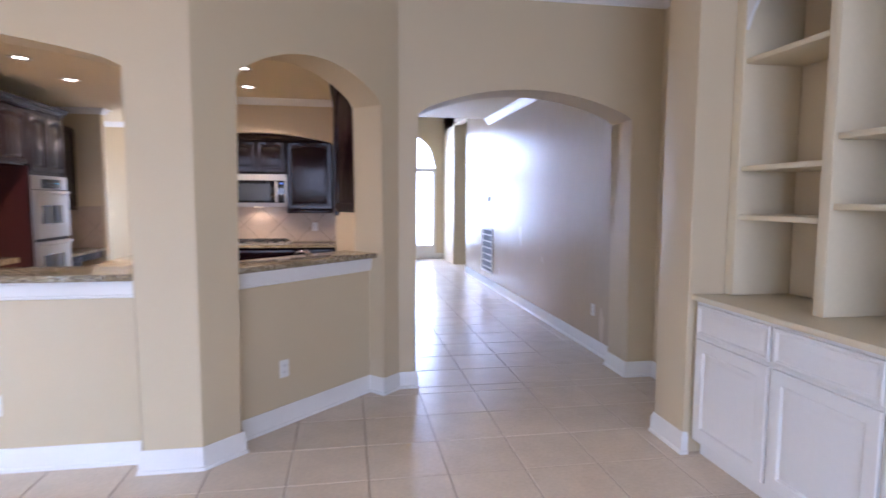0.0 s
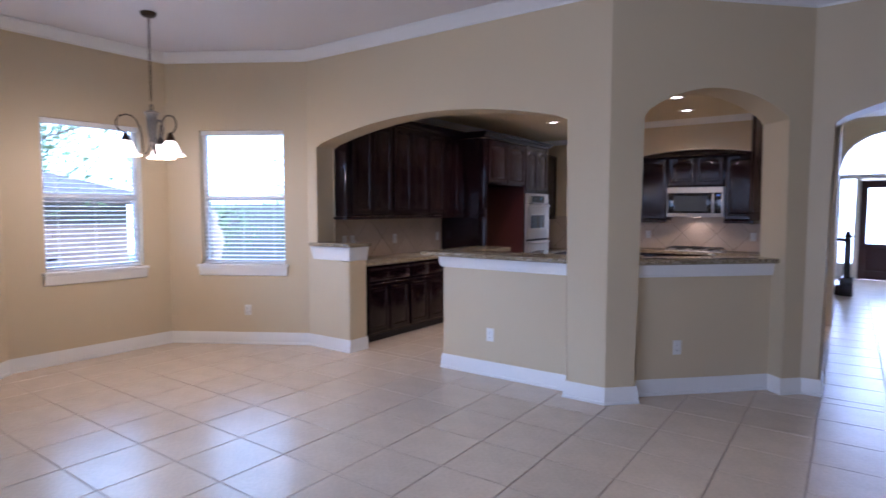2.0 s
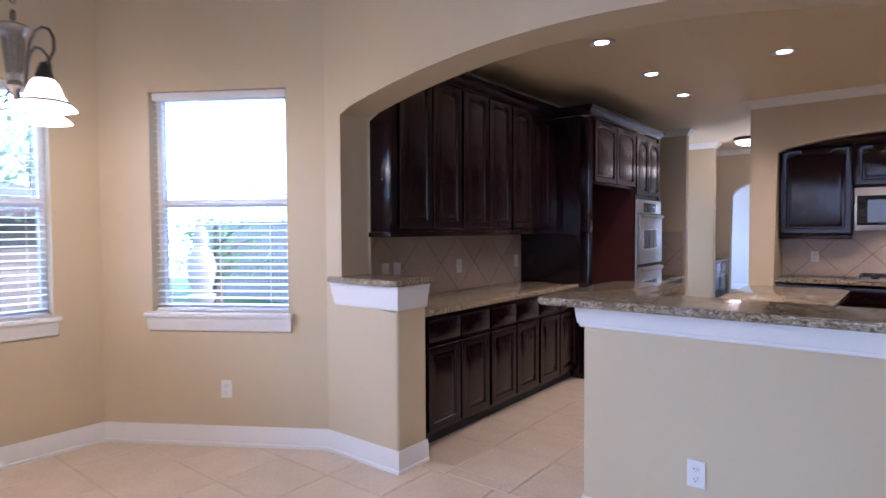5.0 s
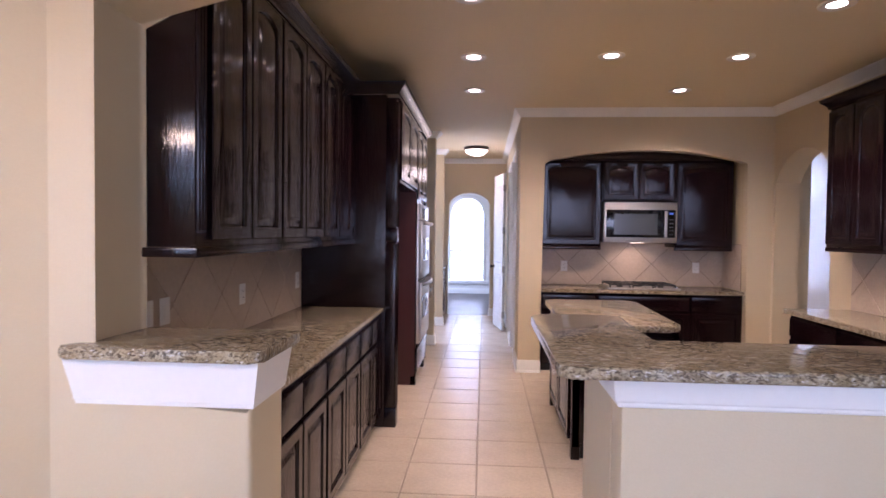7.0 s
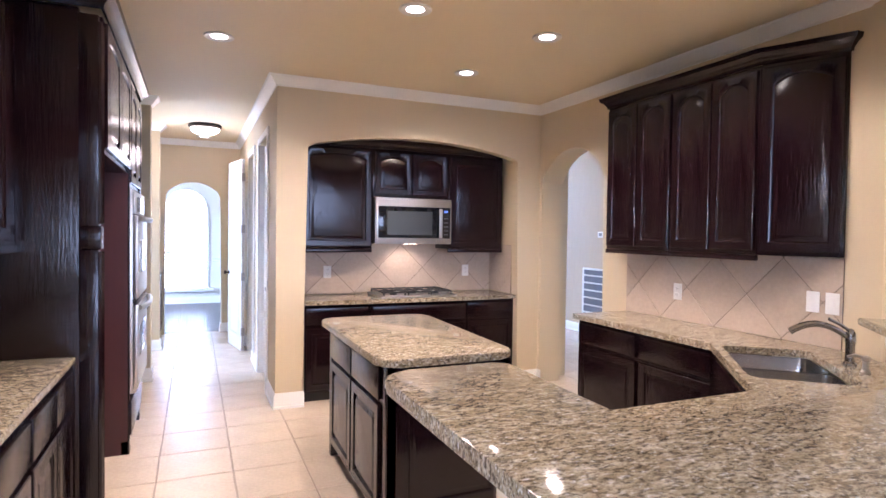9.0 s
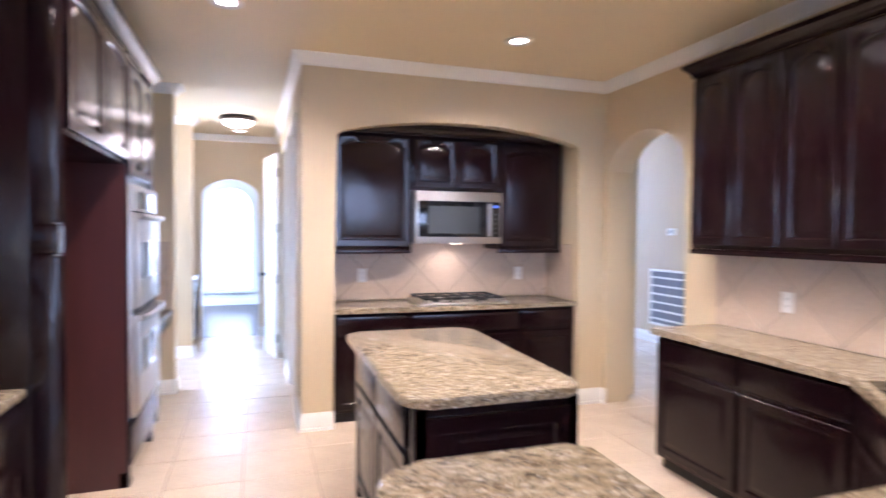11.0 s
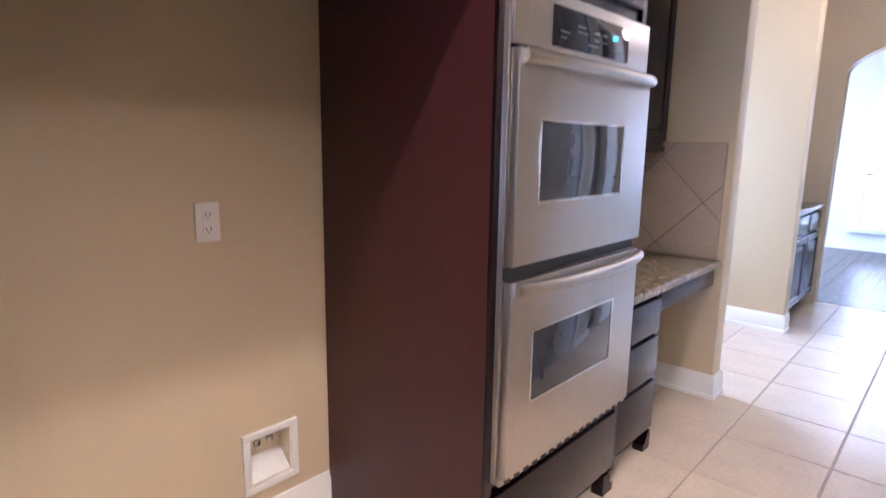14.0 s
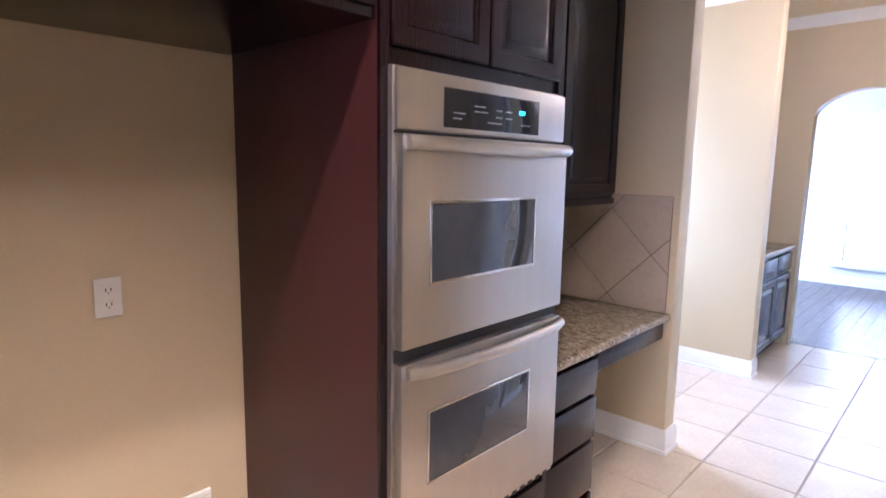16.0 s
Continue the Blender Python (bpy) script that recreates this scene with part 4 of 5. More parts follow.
# ---- appliances and fixtures ----
root = empty("microwave", pose(1.955, 4.80, 0), "stainless over-the-range microwave with a dark door", "microwave")
part("case", box(0, 0.79, 0.0, 0.39, 1.425, 1.868, 0.004), M_STEEL, root)
d = part("door", box(0.006, 0.784, -0.025, -0.001, 1.432, 1.845, 0.006), M_STEEL, root)
part("window", box(0.022, 0.765, -0.0285, -0.0255, 1.482, 1.785, 0.004), M_GLASSD, d, "dark mirror-like glass front")
part("viewing_mesh", box(0.11, 0.575, -0.0295, -0.0287, 1.512, 1.742, 0.0), M_MESH, d, "grey perforated viewing window")
part("handle", box(0.640, 0.672, -0.062, -0.048, 1.487, 1.772, 0.005), M_STEEL, d, "flat upright steel handle")
for z in (1.51, 1.75):
    part("handle_mount", box(0.648, 0.664, -0.048, -0.0287, z - 0.012, z + 0.012), M_STEEL, d)
for i in range(5):
    for k in range(2):
        part("key_mark", box(0.700 + k * 0.026, 0.715 + k * 0.026, -0.0292, -0.0287, 1.515 + i * 0.04, 1.521 + i * 0.04), M_METALG, d)
part("clock", box(0.700, 0.742, -0.0294, -0.0287, 1.735, 1.757), M_LEDDIM, d, "small blue clock display")
part("vent_grille", box(0.008, 0.782, -0.022, -0.001, 1.848, 1.866, 0.003), M_STEEL, root)
part("lamp_lens", box(0.34, 0.46, 0.10, 0.20, 1.421, 1.4245), glow("hood_lamp", (1.0, 0.8, 0.5), 6.0), root)
lamp("cooktop_lamp", "SPOT", look((2.35, 4.97, 1.415), (2.35, 5.08, 0.9)), 4, WARM, spot=radians(140), radius=0.04)

root = empty("cooktop", pose(1.98, 4.66, 0.917), "five-burner gas cooktop with black iron grates", "cooktop")
part("tray", box(0, 0.78, 0, 0.48, 0.0, 0.018, 0.007), M_STEEL, root)
for x, y, r in ((0.16, 0.34, 0.045), (0.16, 0.13, 0.035), (0.38, 0.24, 0.055), (0.60, 0.34, 0.045), (0.60, 0.13, 0.035)):
    b = part("burner", lathe([(r, 0.018), (r, 0.028), (r * 0.7, 0.030), (r * 0.7, 0.036), (r * 0.2, 0.037)], 16, None, (x, y, 0)), M_IRON, root)
for x0 in (0.03, 0.275, 0.51):
    w = 0.225
    bm = bmesh.new()
    for q in ((x0, x0 + w, 0.03, 0.045), (x0, x0 + w, 0.435, 0.45), (x0, x0 + w, 0.235, 0.247), (x0, x0 + 0.013, 0.03, 0.45), (x0 + w - 0.013, x0 + w, 0.03, 0.45), (x0 + w / 2 - 0.006, x0 + w / 2 + 0.006, 0.03, 0.45)):
        box(q[0], q[1], q[2], q[3], 0.042, 0.056, 0.002, bm)
    for fx in (x0, x0 + w - 0.013):
        for fy in (0.03, 0.437):
            box(fx, fx + 0.013, fy, fy + 0.013, 0.018, 0.043, 0, bm)
    part("grate", bm, M_IRON, root)
for i in range(5):
    part("knob", lathe([(0.016, 0.018), (0.017, 0.026), (0.014, 0.040), (0.004, 0.041)], 14, None, (0.755, 0.07 + i * 0.08, 0)), M_CHROME, root)


def outlet(m, kind="duplex"):
    """A wall plate whose back lies on y = 0, facing -y."""
    root = empty("wall_outlet" if kind == "duplex" else "light_switch", m, "white plastic duplex outlet on the wall" if kind == "duplex" else "white plastic rocker switch on the tiled wall", "outlet" if kind == "duplex" else "switch", "wall plates")
    part("plate", box(-0.038, 0.038, -0.006, 0.0, -0.06, 0.06, 0.003), M_PLAST, root)
    if kind == "duplex":
        for z in (-0.022, 0.022):
            r = part("receptacle", box(-0.017, 0.017, -0.0085, -0.0065, z - 0.014, z + 0.014, 0.002), M_PLAST, root)
            for x in (-0.007, 0.007):
                part("slot", box(x - 0.0015, x + 0.0015, -0.0092, -0.0087, z - 0.004, z + 0.006), M_SLOT, r)
            part("slot", box(-0.002, 0.002, -0.0092, -0.0087, z - 0.011, z - 0.007), M_SLOT, r)
    else:
        part("rocker", box(-0.016, 0.016, -0.010, -0.0065, -0.033, 0.033, 0.003), M_PLAST, root)
    return root


outlet(pose(1.60, 0.158, 0.385))
outlet(pose(*on_diag(0.70, 0.148, 0.395), 0, 0, 45))
p = Vector(C34).lerp(Vector(C23), 0.71 / math.dist(C34, C23))
outlet(pose(p.x, p.y, 0.39, 0, 0, 31.7))
p = Vector(C12).lerp(Vector(C01), 0.69 / math.dist(C12, C01))
outlet(pose(p.x, p.y, 0.42, 0, 0, 135))
outlet(pose(-0.766, 1.60, 1.14, 0, 0, 90))
outlet(pose(-0.766, 2.58, 1.14, 0, 0, 90))
outlet(pose(-0.766, 0.66, 1.15, 0, 0, 90), "switch")
outlet(pose(-0.766, 0.79, 1.15, 0, 0, 90), "switch")
outlet(pose(1.585, 5.186, 1.135))
outlet(pose(3.095, 5.186, 1.135))
outlet(pose(-0.778, 3.51, 1.14, 0, 0, 90))
outlet(pose(3.646, 2.72, 1.13, 0, 0, -90))
outlet(pose(3.646, 1.72, 1.17, 0, 0, -90), "switch")
outlet(pose(3.646, 1.61, 1.17, 0, 0, -90), "switch")
outlet(pose(6.028, 2.11, 0.43, 0, 0, -90))
outlet(pose(-0.766, 5.45, 1.10, 0, 0, 90))

root = empty("water_box", pose(-0.778, 3.686, 0.30, 0, 0, 90), "white recessed water supply box with a small valve", "valve box")
bm = bmesh.new()
for q in ((-0.105, 0.105, 0.085, 0.11), (-0.105, 0.105, -0.11, -0.085), (-0.105, -0.08, -0.085, 0.085), (0.08, 0.105, -0.085, 0.085)):
    box(q[0], q[1], -0.012, 0.0, q[2], q[3], 0.002, bm)
part("frame", bm, M_PLAST, root)
bm = box(-0.08, 0.08, 0.075, 0.08, -0.084, 0.084)
for q in ((-0.08, 0.08, 0.080, 0.084), (-0.08, 0.08, -0.084, -0.080), (-0.08, -0.077, -0.080, 0.080), (0.077, 0.08, -0.080, 0.080)):
    box(q[0], q[1], -0.001, 0.074, q[2], q[3], 0, bm)
part("recess", bm, M_SHELF, root)
part("ledge", moved(prism([(0.0, -0.079), (0.073, -0.079), (0.073, -0.02), (0.05, -0.03)], -0.076, 0.076), Matrix(((0, 0, 1, 0), (1, 0, 0, 0), (0, 1, 0, 0), (0, 0, 0, 1)))), M_PLAST, root)
part("valve_bracket", box(-0.05, 0.05, 0.030, 0.072, 0.058, 0.072, 0.002), M_METALG, root)
for x in (-0.025, 0.025):
    part("valve", lathe([(0.011, 0.030), (0.013, 0.036), (0.013, 0.050), (0.007, 0.058)], 12, None, (x, 0.045, 0)), M_CHROME, root)

# recessed lamps
for x, y in ((0.54, 1.64), (0.54, 2.76), (0.53, 3.78), (1.57, 2.76), (2.53, 2.82), (2.42, 3.82), (2.64, 1.84)):
    root = empty("downlight", pose(x, y, KCEIL), "lit recessed ceiling downlight with a white trim ring", "ceiling light", "kitchen downlights")
    part("trim_ring", lathe([(0.053, -0.001), (0.098, 0.0), (0.100, -0.004), (0.094, -0.010), (0.080, -0.011), (0.056, -0.003)], 24), M_BAFF, root)
    part("lens", lathe([(0.001, -0.004), (0.052, -0.004), (0.052, -0.001), (0.001, -0.001)], 24), M_BULB, root)
    lamp("downlight_beam", "SPOT", look((x, y, KCEIL - 0.02), (x, y + 0.001, 0)), 34, WARM, spot=radians(141), radius=0.035)
root = empty("downlight", pose(0.5, 8.35, KCEIL), "lit recessed downlight in the passage ceiling", "ceiling light", "kitchen downlights")
part("trim_ring", lathe([(0.053, -0.001), (0.098, 0.0), (0.100, -0.004), (0.094, -0.010), (0.080, -0.011), (0.056, -0.003)], 24), M_BAFF, root)
part("lens", lathe([(0.001, -0.004), (0.052, -0.004), (0.052, -0.001), (0.001, -0.001)], 24), M_BULB, root)
root = empty("flush_ceiling_lamp", pose(0.5, 7.35, KCEIL), "lit frosted bowl ceiling lamp with a bronze rim", "ceiling light")
part("rim", lathe([(0.10, 0), (0.19, -0.005), (0.20, -0.03), (0.18, -0.05), (0.165, -0.05)], 28), M_BRONZE, root)
part("shade", lathe([(0.172, -0.052), (0.165, -0.075), (0.13, -0.105), (0.07, -0.125), (0.015, -0.13)], 28), M_FROST, root)
part("finial", lathe([(0.012, -0.13), (0.015, -0.138), (0.004, -0.15)], 12), M_BRONZE, root)
lamp("passage_lamp", "POINT", Matrix.Translation((0.5, 7.35, KCEIL - 0.45)), 5, (1.0, 0.85, 0.66), radius=0.12)

# chandelier over the breakfast table place
CX, CY = -0.83, -1.63
root = empty("chandelier", pose(CX, CY, 0), "bronze chandelier with scroll arms and white glass shades", "chandelier")
part("canopy", lathe([(0.005, 3.245), (0.065, 3.245), (0.066, 3.23), (0.05, 3.21), (0.012, 3.20)], 20), M_BRONZE, root)
for i in range(22):
    z = 3.195 - i * 0.033
    a = [(0.011 * math.cos(t), 0, 0.021 * math.sin(t)) for t in [2 * math.pi * k / 10 for k in range(11)]]
    part("chain_link", moved(tube(a, 0.0028, 5), Matrix.Translation((0, 0, z)) @ Matrix.Rotation(radians(90 * (i % 2)), 4, "Z")), M_BRONZE, root)
a = [(0.026 * math.cos(t), 0, 0.026 * math.sin(t) + 2.425) for t in [2 * math.pi * k / 16 for k in range(17)]]
part("top_ring", tube(a, 0.0045, 6), M_BRONZE, root)
part("column", lathe([(0.008, 2.400), (0.020, 2.398), (0.058, 2.385), (0.062, 2.376), (0.050, 2.362), (0.042, 2.345), (0.040, 2.33), (0.034, 2.26), (0.028, 2.19), (0.024, 2.14), (0.032, 2.13), (0.034, 2.115), (0.022, 2.095), (0.012, 2.07), (0.004, 2.055)], 20), M_PEWTER, root, "tapered fluted pewter column")
for k in range(10):
    t = 2 * math.pi * k / 10
    part("column_flute", tube([(0.040 * math.cos(t), 0.040 * math.sin(t), 2.33), (0.027 * math.cos(t), 0.027 * math.sin(t), 2.17)], 0.0055, 6), M_PEWTER, root)
for k in range(3):
    turn = Matrix.Rotation(radians(254 + 120 * k), 4, "Z")
    pts = [(0.020, 0, 2.115), (0.032, 0, 2.05), (0.056, 0, 2.012), (0.076, 0, 2.035), (0.082, 0, 2.10), (0.086, 0, 2.17), (0.098, 0, 2.24), (0.122, 0, 2.30), (0.158, 0, 2.338), (0.205, 0, 2.346), (0.252, 0, 2.330), (0.281, 0, 2.288), (0.280, 0, 2.238), (0.250, 0, 2.200), (0.210, 0, 2.188)]
    arm = part("arm", moved(tube(pts, 0.0065, 7), turn), M_BRONZE, root, "scrolled bronze arm")
    part("socket", moved(lathe([(0.008, 2.198), (0.016, 2.190), (0.026, 2.165), (0.034, 2.140), (0.038, 2.120)], 14, None, (0.210, 0, 0)), turn), M_BRONZE, arm)
    sh = part("shade", moved(lathe([(0.038, 2.122), (0.052, 2.105), (0.062, 2.08), (0.070, 2.055), (0.090, 2.025), (0.120, 1.995), (0.116, 1.994), (0.086, 2.022), (0.062, 2.055), (0.03, 2.11)], 24, None, (0.210, 0, 0)), turn), M_FROST, root, "lit white bell glass shade")
    a = [(0.210 + 0.098 * math.cos(t), 0.098 * math.sin(t), 2.022) for t in [2 * math.pi * q / 20 for q in range(21)]]
    part("shade_band", moved(tube(a, 0.0045, 5), turn), M_BRONZE, sh)
    p = turn @ Vector((0.210, 0, 1.95))
    lamp("chandelier_bulb", "POINT", Matrix.Translation((CX + p.x, CY + p.y, p.z)), 12.0, (1.0, 0.80, 0.5), radius=0.05)

# spring door stop on the skirting of the bay
root = empty("door_stop", pose(-1.365, -3.055, 0.115, 0, 90, 45), "small brass spring door stop on the skirting", "door stop")
part("spring", lathe([(0.010, 0.0)] + [(0.0062 if i % 2 else 0.0078, 0.006 + i * 0.0035) for i in range(16)] + [(0.004, 0.062)], 10), M_BRONZE, root)
part("tip", lathe([(0.005, 0.062), (0.008, 0.064), (0.008, 0.074), (0.003, 0.076)], 10), M_PLAST, root)

# ---- windows of the bay ----
for i, (p, q, a, b) in enumerate(WINS):
    deg = math.degrees(math.atan2(q[1] - p[1], q[0] - p[0]))
    m = pose(p[0], p[1], 0, 0, 0, deg)
    w = b - a
    root = empty("window_%d" % (i + 1), m @ Matrix.Translation((a, 0, 0)), "white single-hung window with open blinds", "window", "bay windows", "structure")
    z0, z1 = 0.91, 2.41
    mid = 1.655
    bm = bmesh.new()
    for c in ((0.003, 0.04, z0 + 0.003, z1 - 0.003), (w - 0.04, w - 0.003, z0 + 0.003, z1 - 0.003), (0.04, w - 0.04, z0 + 0.003, z0 + 0.045), (0.04, w - 0.04, z1 - 0.045, z1 - 0.003)):
        box(c[0], c[1], -0.145, -0.085, c[2], c[3], 0.003, bm)
    fr = part("window_frame", bm, M_VINYL, root)
    part("meeting_rail", box(0.04, w - 0.04, -0.135, -0.09, mid - 0.028, mid + 0.028, 0.004), M_VINYL, root)
    for k, (c0, c1) in enumerate(((z0 + 0.045, mid - 0.03), (mid + 0.03, z1 - 0.045))):
        g = part("pane", box(0.042, w - 0.042, -0.116, -0.112, c0, c1), M_PANE, root)
        g.visible_shadow = False
    part("window_sill", box(-0.035, w + 0.035, -0.085, 0.055, z0 - 0.028, z0 + 0.002, 0.006), M_TRIM, root)
    bm = moved(prism([(0, 0), (0.020, 0.012), (0.028, 0.05), (0.040, 0.085), (0.040, 0.10), (0, 0.10)], -0.022, w + 0.022), Matrix(((0, 0, 1, 0), (1, 0, 0, 0.001), (0, 1, 0, z0 - 0.130), (0, 0, 0, 1))))
    part("apron", bm, M_TRIM, root)
    blind = empty("window_blind", m @ Matrix.Translation((a, 0, 0)), "white two-inch faux wood blind with open slats", "blind", "bay window blinds")
    part("headrail", box(0.012, w - 0.012, -0.078, -0.020, z1 - 0.055, z1 - 0.004, 0.004), M_BLIND, blind)
    n = 31
    own = moved(box(0.016, w - 0.016, -0.025, 0.025, -0.0015, 0.0015, 0.0012, None, 1), Matrix.Rotation(radians(-8), 4, "X"))
    first = part("slat", own, M_BLIND, blind)
    first.location = (0, -0.050, z0 + 0.05)
    for k in range(1, n):
        o = new("slat", first.data)
        o.parent = blind
        o.location = (0, -0.050, z0 + 0.05 + k * (z1 - z0 - 0.125) / (n - 1))
    part("bottom_rail", box(0.014, w - 0.014, -0.075, -0.025, z0 + 0.006, z0 + 0.026, 0.004), M_BLIND, blind)
    for u in (0.13, w / 2, w - 0.13):
        part("ladder_cord", box(u - 0.002, u + 0.002, -0.0235, -0.0215, z0 + 0.02, z1 - 0.05), M_BLIND, blind)
    part("tilt_wand", tube([(0.09, -0.016, z1 - 0.06), (0.09, -0.014, z1 - 0.75)], 0.004, 6), M_BLIND, blind)

# patio door with its own blind
root = empty("door_1", pose(-0.20, -3.575, 0), "white glazed patio door with a black knob", "door", "", "structure")
for q in ((0.02, 0.15, 0.02, 2.10), (0.79, 0.92, 0.02, 2.10), (0.15, 0.79, 0.02, 0.30), (0.15, 0.79, 1.97, 2.10)):
    part("door_frame_rail", box(q[0], q[1], -0.10, -0.055, q[2], q[3], 0.004), M_TRIM, root)
g = part("pane", box(0.15, 0.79, -0.085, -0.08, 0.30, 1.97), M_PANE, root)
g.visible_shadow = False
part("door_knob", moved(lathe([(0.030, 0), (0.030, 0.008), (0.012, 0.012), (0.012, 0.050), (0.026, 0.060), (0.030, 0.075), (0.018, 0.088)], 14), pose(0.87, -0.0545, 1.03, -90, 0, 0)), M_IRON, root, "black metal door knob")
blind = empty("window_blind", pose(-0.20, -3.528, 0), "white door blind with closed slats", "blind")
part("headrail", box(0.10, 0.83, -0.100, -0.030, 2.13, 2.19, 0.004), M_BLIND, blind)
own = moved(box(0.10, 0.83, -0.025, 0.025, -0.0015, 0.0015, 0.0012, None, 1), Matrix.Rotation(radians(-30), 4, "X"))
first = part("slat", own, M_BLIND, blind)
first.location = (0, -0.045, 0.42)
for k in range(1, 39):
    o = new("slat", first.data)
    o.parent = blind
    o.location = (0, -0.045, 0.42 + k * 0.0445)
part("bottom_rail", box(0.10, 0.83, -0.07, -0.02, 0.36, 0.385, 0.004), M_BLIND, blind)
part("valance_clip", box(0.80, 0.834, -0.018, -0.006, 1.62, 1.80, 0.003), M_METALG, blind, "grey plastic tilt handle")

# ---- bookcase ----
root = empty("bookcase_cabinet", pose(5.62, -0.235, 0, 0, 0, -90), "white painted built-in base cabinet with panel doors", "cabinet")
part("body", box(0, 2.5, 0, 0.575, 0.10, 0.955), M_TRIM, root)
part("toe_kick", box(0, 2.5, 0.06, 0.575, 0, 0.098), M_TRIM, root)
for i in range(4):
    x = 0.03 + i * 0.615
    part("drawer", panel_door(0.585, 0.18, 0, x, 0.755, 0.02, -0.001), M_TRIM, root)
    part("door", panel_door(0.585, 0.60, 0, x, 0.13, 0.07, -0.001), M_TRIM, root)
part("counter", box(-0.012, 2.51, -0.035, 0.575, 0.957, 0.99, 0.008), M_SHELF, root, "cream painted counter")
root = empty("bookcase", pose(5.80, -0.222, 0, 0, 0, -90), "cream built-in bookcase with open shelves", "bookcase")
part("back_panel", box(0, 2.5, 0.385, 0.395, 0.992, 3.0), M_WALL, root, "beige painted back panel")
for x in (0.0, 0.655, 1.35, 2.04):
    part("upright", box(x + (0.0 if x == 0 else 0.01), x + 0.075, 0.0, 0.38, 0.992, 3.0, 0.004), M_SHELF, root)
for b, (x0, x1) in enumerate(((0.077, 0.668), (0.737, 1.358), (1.427, 2.048))):
    for z in ((1.47, 1.75, 2.36), (1.54, 1.87, 2.52), (1.47, 1.75, 2.36))[b]:
        part("shelf", box(x0, x1, 0.012, 0.38, z - 0.03, z, 0.006), M_SHELF, root)
    pts = [(x0, 3.0)] + arc(x0, x1, 2.52, 0.22, 14) + [(x1, 3.0)]
    part("arched_header", moved(facade(pts, 0.02), Matrix.Translation((0, 0.002, 0))), M_TRIM, root)
part("top_rail", box(0, 2.5, 0.0, 0.38, 3.002, 3.14, 0.004), M_TRIM, root)

# ---- entrance hall ----
root = empty("return_grille", pose(6.028, 6.95, 0.25, 0, 0, -90), "white louvred return air grille low on the wall", "air grille")
bm = bmesh.new()
for q in ((0, 0.74, 0, 0.03), (0, 0.74, 0.75, 0.78), (0, 0.03, 0.03, 0.75), (0.71, 0.74, 0.03, 0.75)):
    box(q[0], q[1], -0.014, 0, q[2], q[3], 0.002, bm)
part("frame", bm, M_TRIM, root)
part("filter", box(0.03, 0.71, -0.003, -0.001, 0.03, 0.75), M_FILTER, root, "grey pleated air filter")
for i in range(6):
    part("louvre", moved(box(0.03, 0.71, -0.006, 0.006, -0.011, 0.011), Matrix.Translation((0, -0.009, 0.09 + i * 0.115))), M_TRIM, root)
root = empty("thermostat", pose(6.028, 6.52, 1.55, 0, 0, -90), "small white wall thermostat with a grey screen", "thermostat")
part("case", box(-0.07, 0.07, -0.022, 0, -0.045, 0.045, 0.006), M_PLAST, root)
part("screen", box(-0.04, 0.03, -0.024, -0.0225, -0.02, 0.025), M_METALG, root)

root = empty("door_2", pose(4.42, 11.32, 0), "dark mahogany front door with a tall glass panel", "door", "", "structure")
for q in ((0, 0.14, 0.01, 2.18), (0.68, 0.82, 0.01, 2.18), (0.14, 0.68, 2.02, 2.18), (0.14, 0.68, 0.66, 0.80), (0.14, 0.68, 0.01, 0.20)):
    part("door_rail", box(q[0], q[1], 0, 0.05, q[2], q[3], 0.004), M_RED, root)
part("lower_panel", box(0.14, 0.68, 0.015, 0.04, 0.20, 0.66, 0.012), M_RED, root)
g = part("pane", box(0.14, 0.68, 0.02, 0.028, 0.80, 2.02), M_PANE, root)
g.visible_shadow = False
part("door_handle", tube([(0.07, -0.02, 0.95), (0.07, -0.05, 1.0), (0.07, -0.05, 1.15), (0.07, -0.02, 1.2)], 0.01, 8), M_BRONZE, root)
bm = bmesh.new()
for x0, x1 in ((3.98, 4.06), (4.32, 4.42), (5.24, 5.34), (5.74, 5.82)):
    box(x0, x1, 11.29, 11.40, 0, 2.22, 0.004, bm)
box(3.98, 5.82, 11.28, 11.40, 2.222, 2.325, 0.004, bm)
for x0, x1 in ((4.062, 4.318), (5.342, 5.738)):
    box(x0, x1, 11.30, 11.38, 0, 0.35, 0.004, bm)
setting("trim_entry", bm, M_TRIM, "white painted frame round the front door and side lights", "door frame")
for k, (x0, x1) in enumerate(((4.062, 4.318), (5.342, 5.738))):
    root = empty("window_%d" % (4 + k), pose(0, 0, 0), "tall clear side light beside the front door", "window", "side lights", "structure")
    g = part("pane", box(x0, x1, 11.34, 11.345, 0.35, 2.22), M_PANE, root)
    g.visible_shadow = False
root = empty("window_6", pose(0, 0, 0), "half-round clear top light above the front door", "window", "", "structure")
g = part("pane", moved(facade(arc(3.99, 5.81, 2.33, 0.90, 22), 0.006), wall_at(0, 11.36, 0)), M_PANE, root)
g.visible_shadow = False
part("arched_frame", tube([(u, 11.29, z) for u, z in arc(4.0, 5.8, 2.34, 0.89, 24)], 0.025, 6), M_TRIM, root)

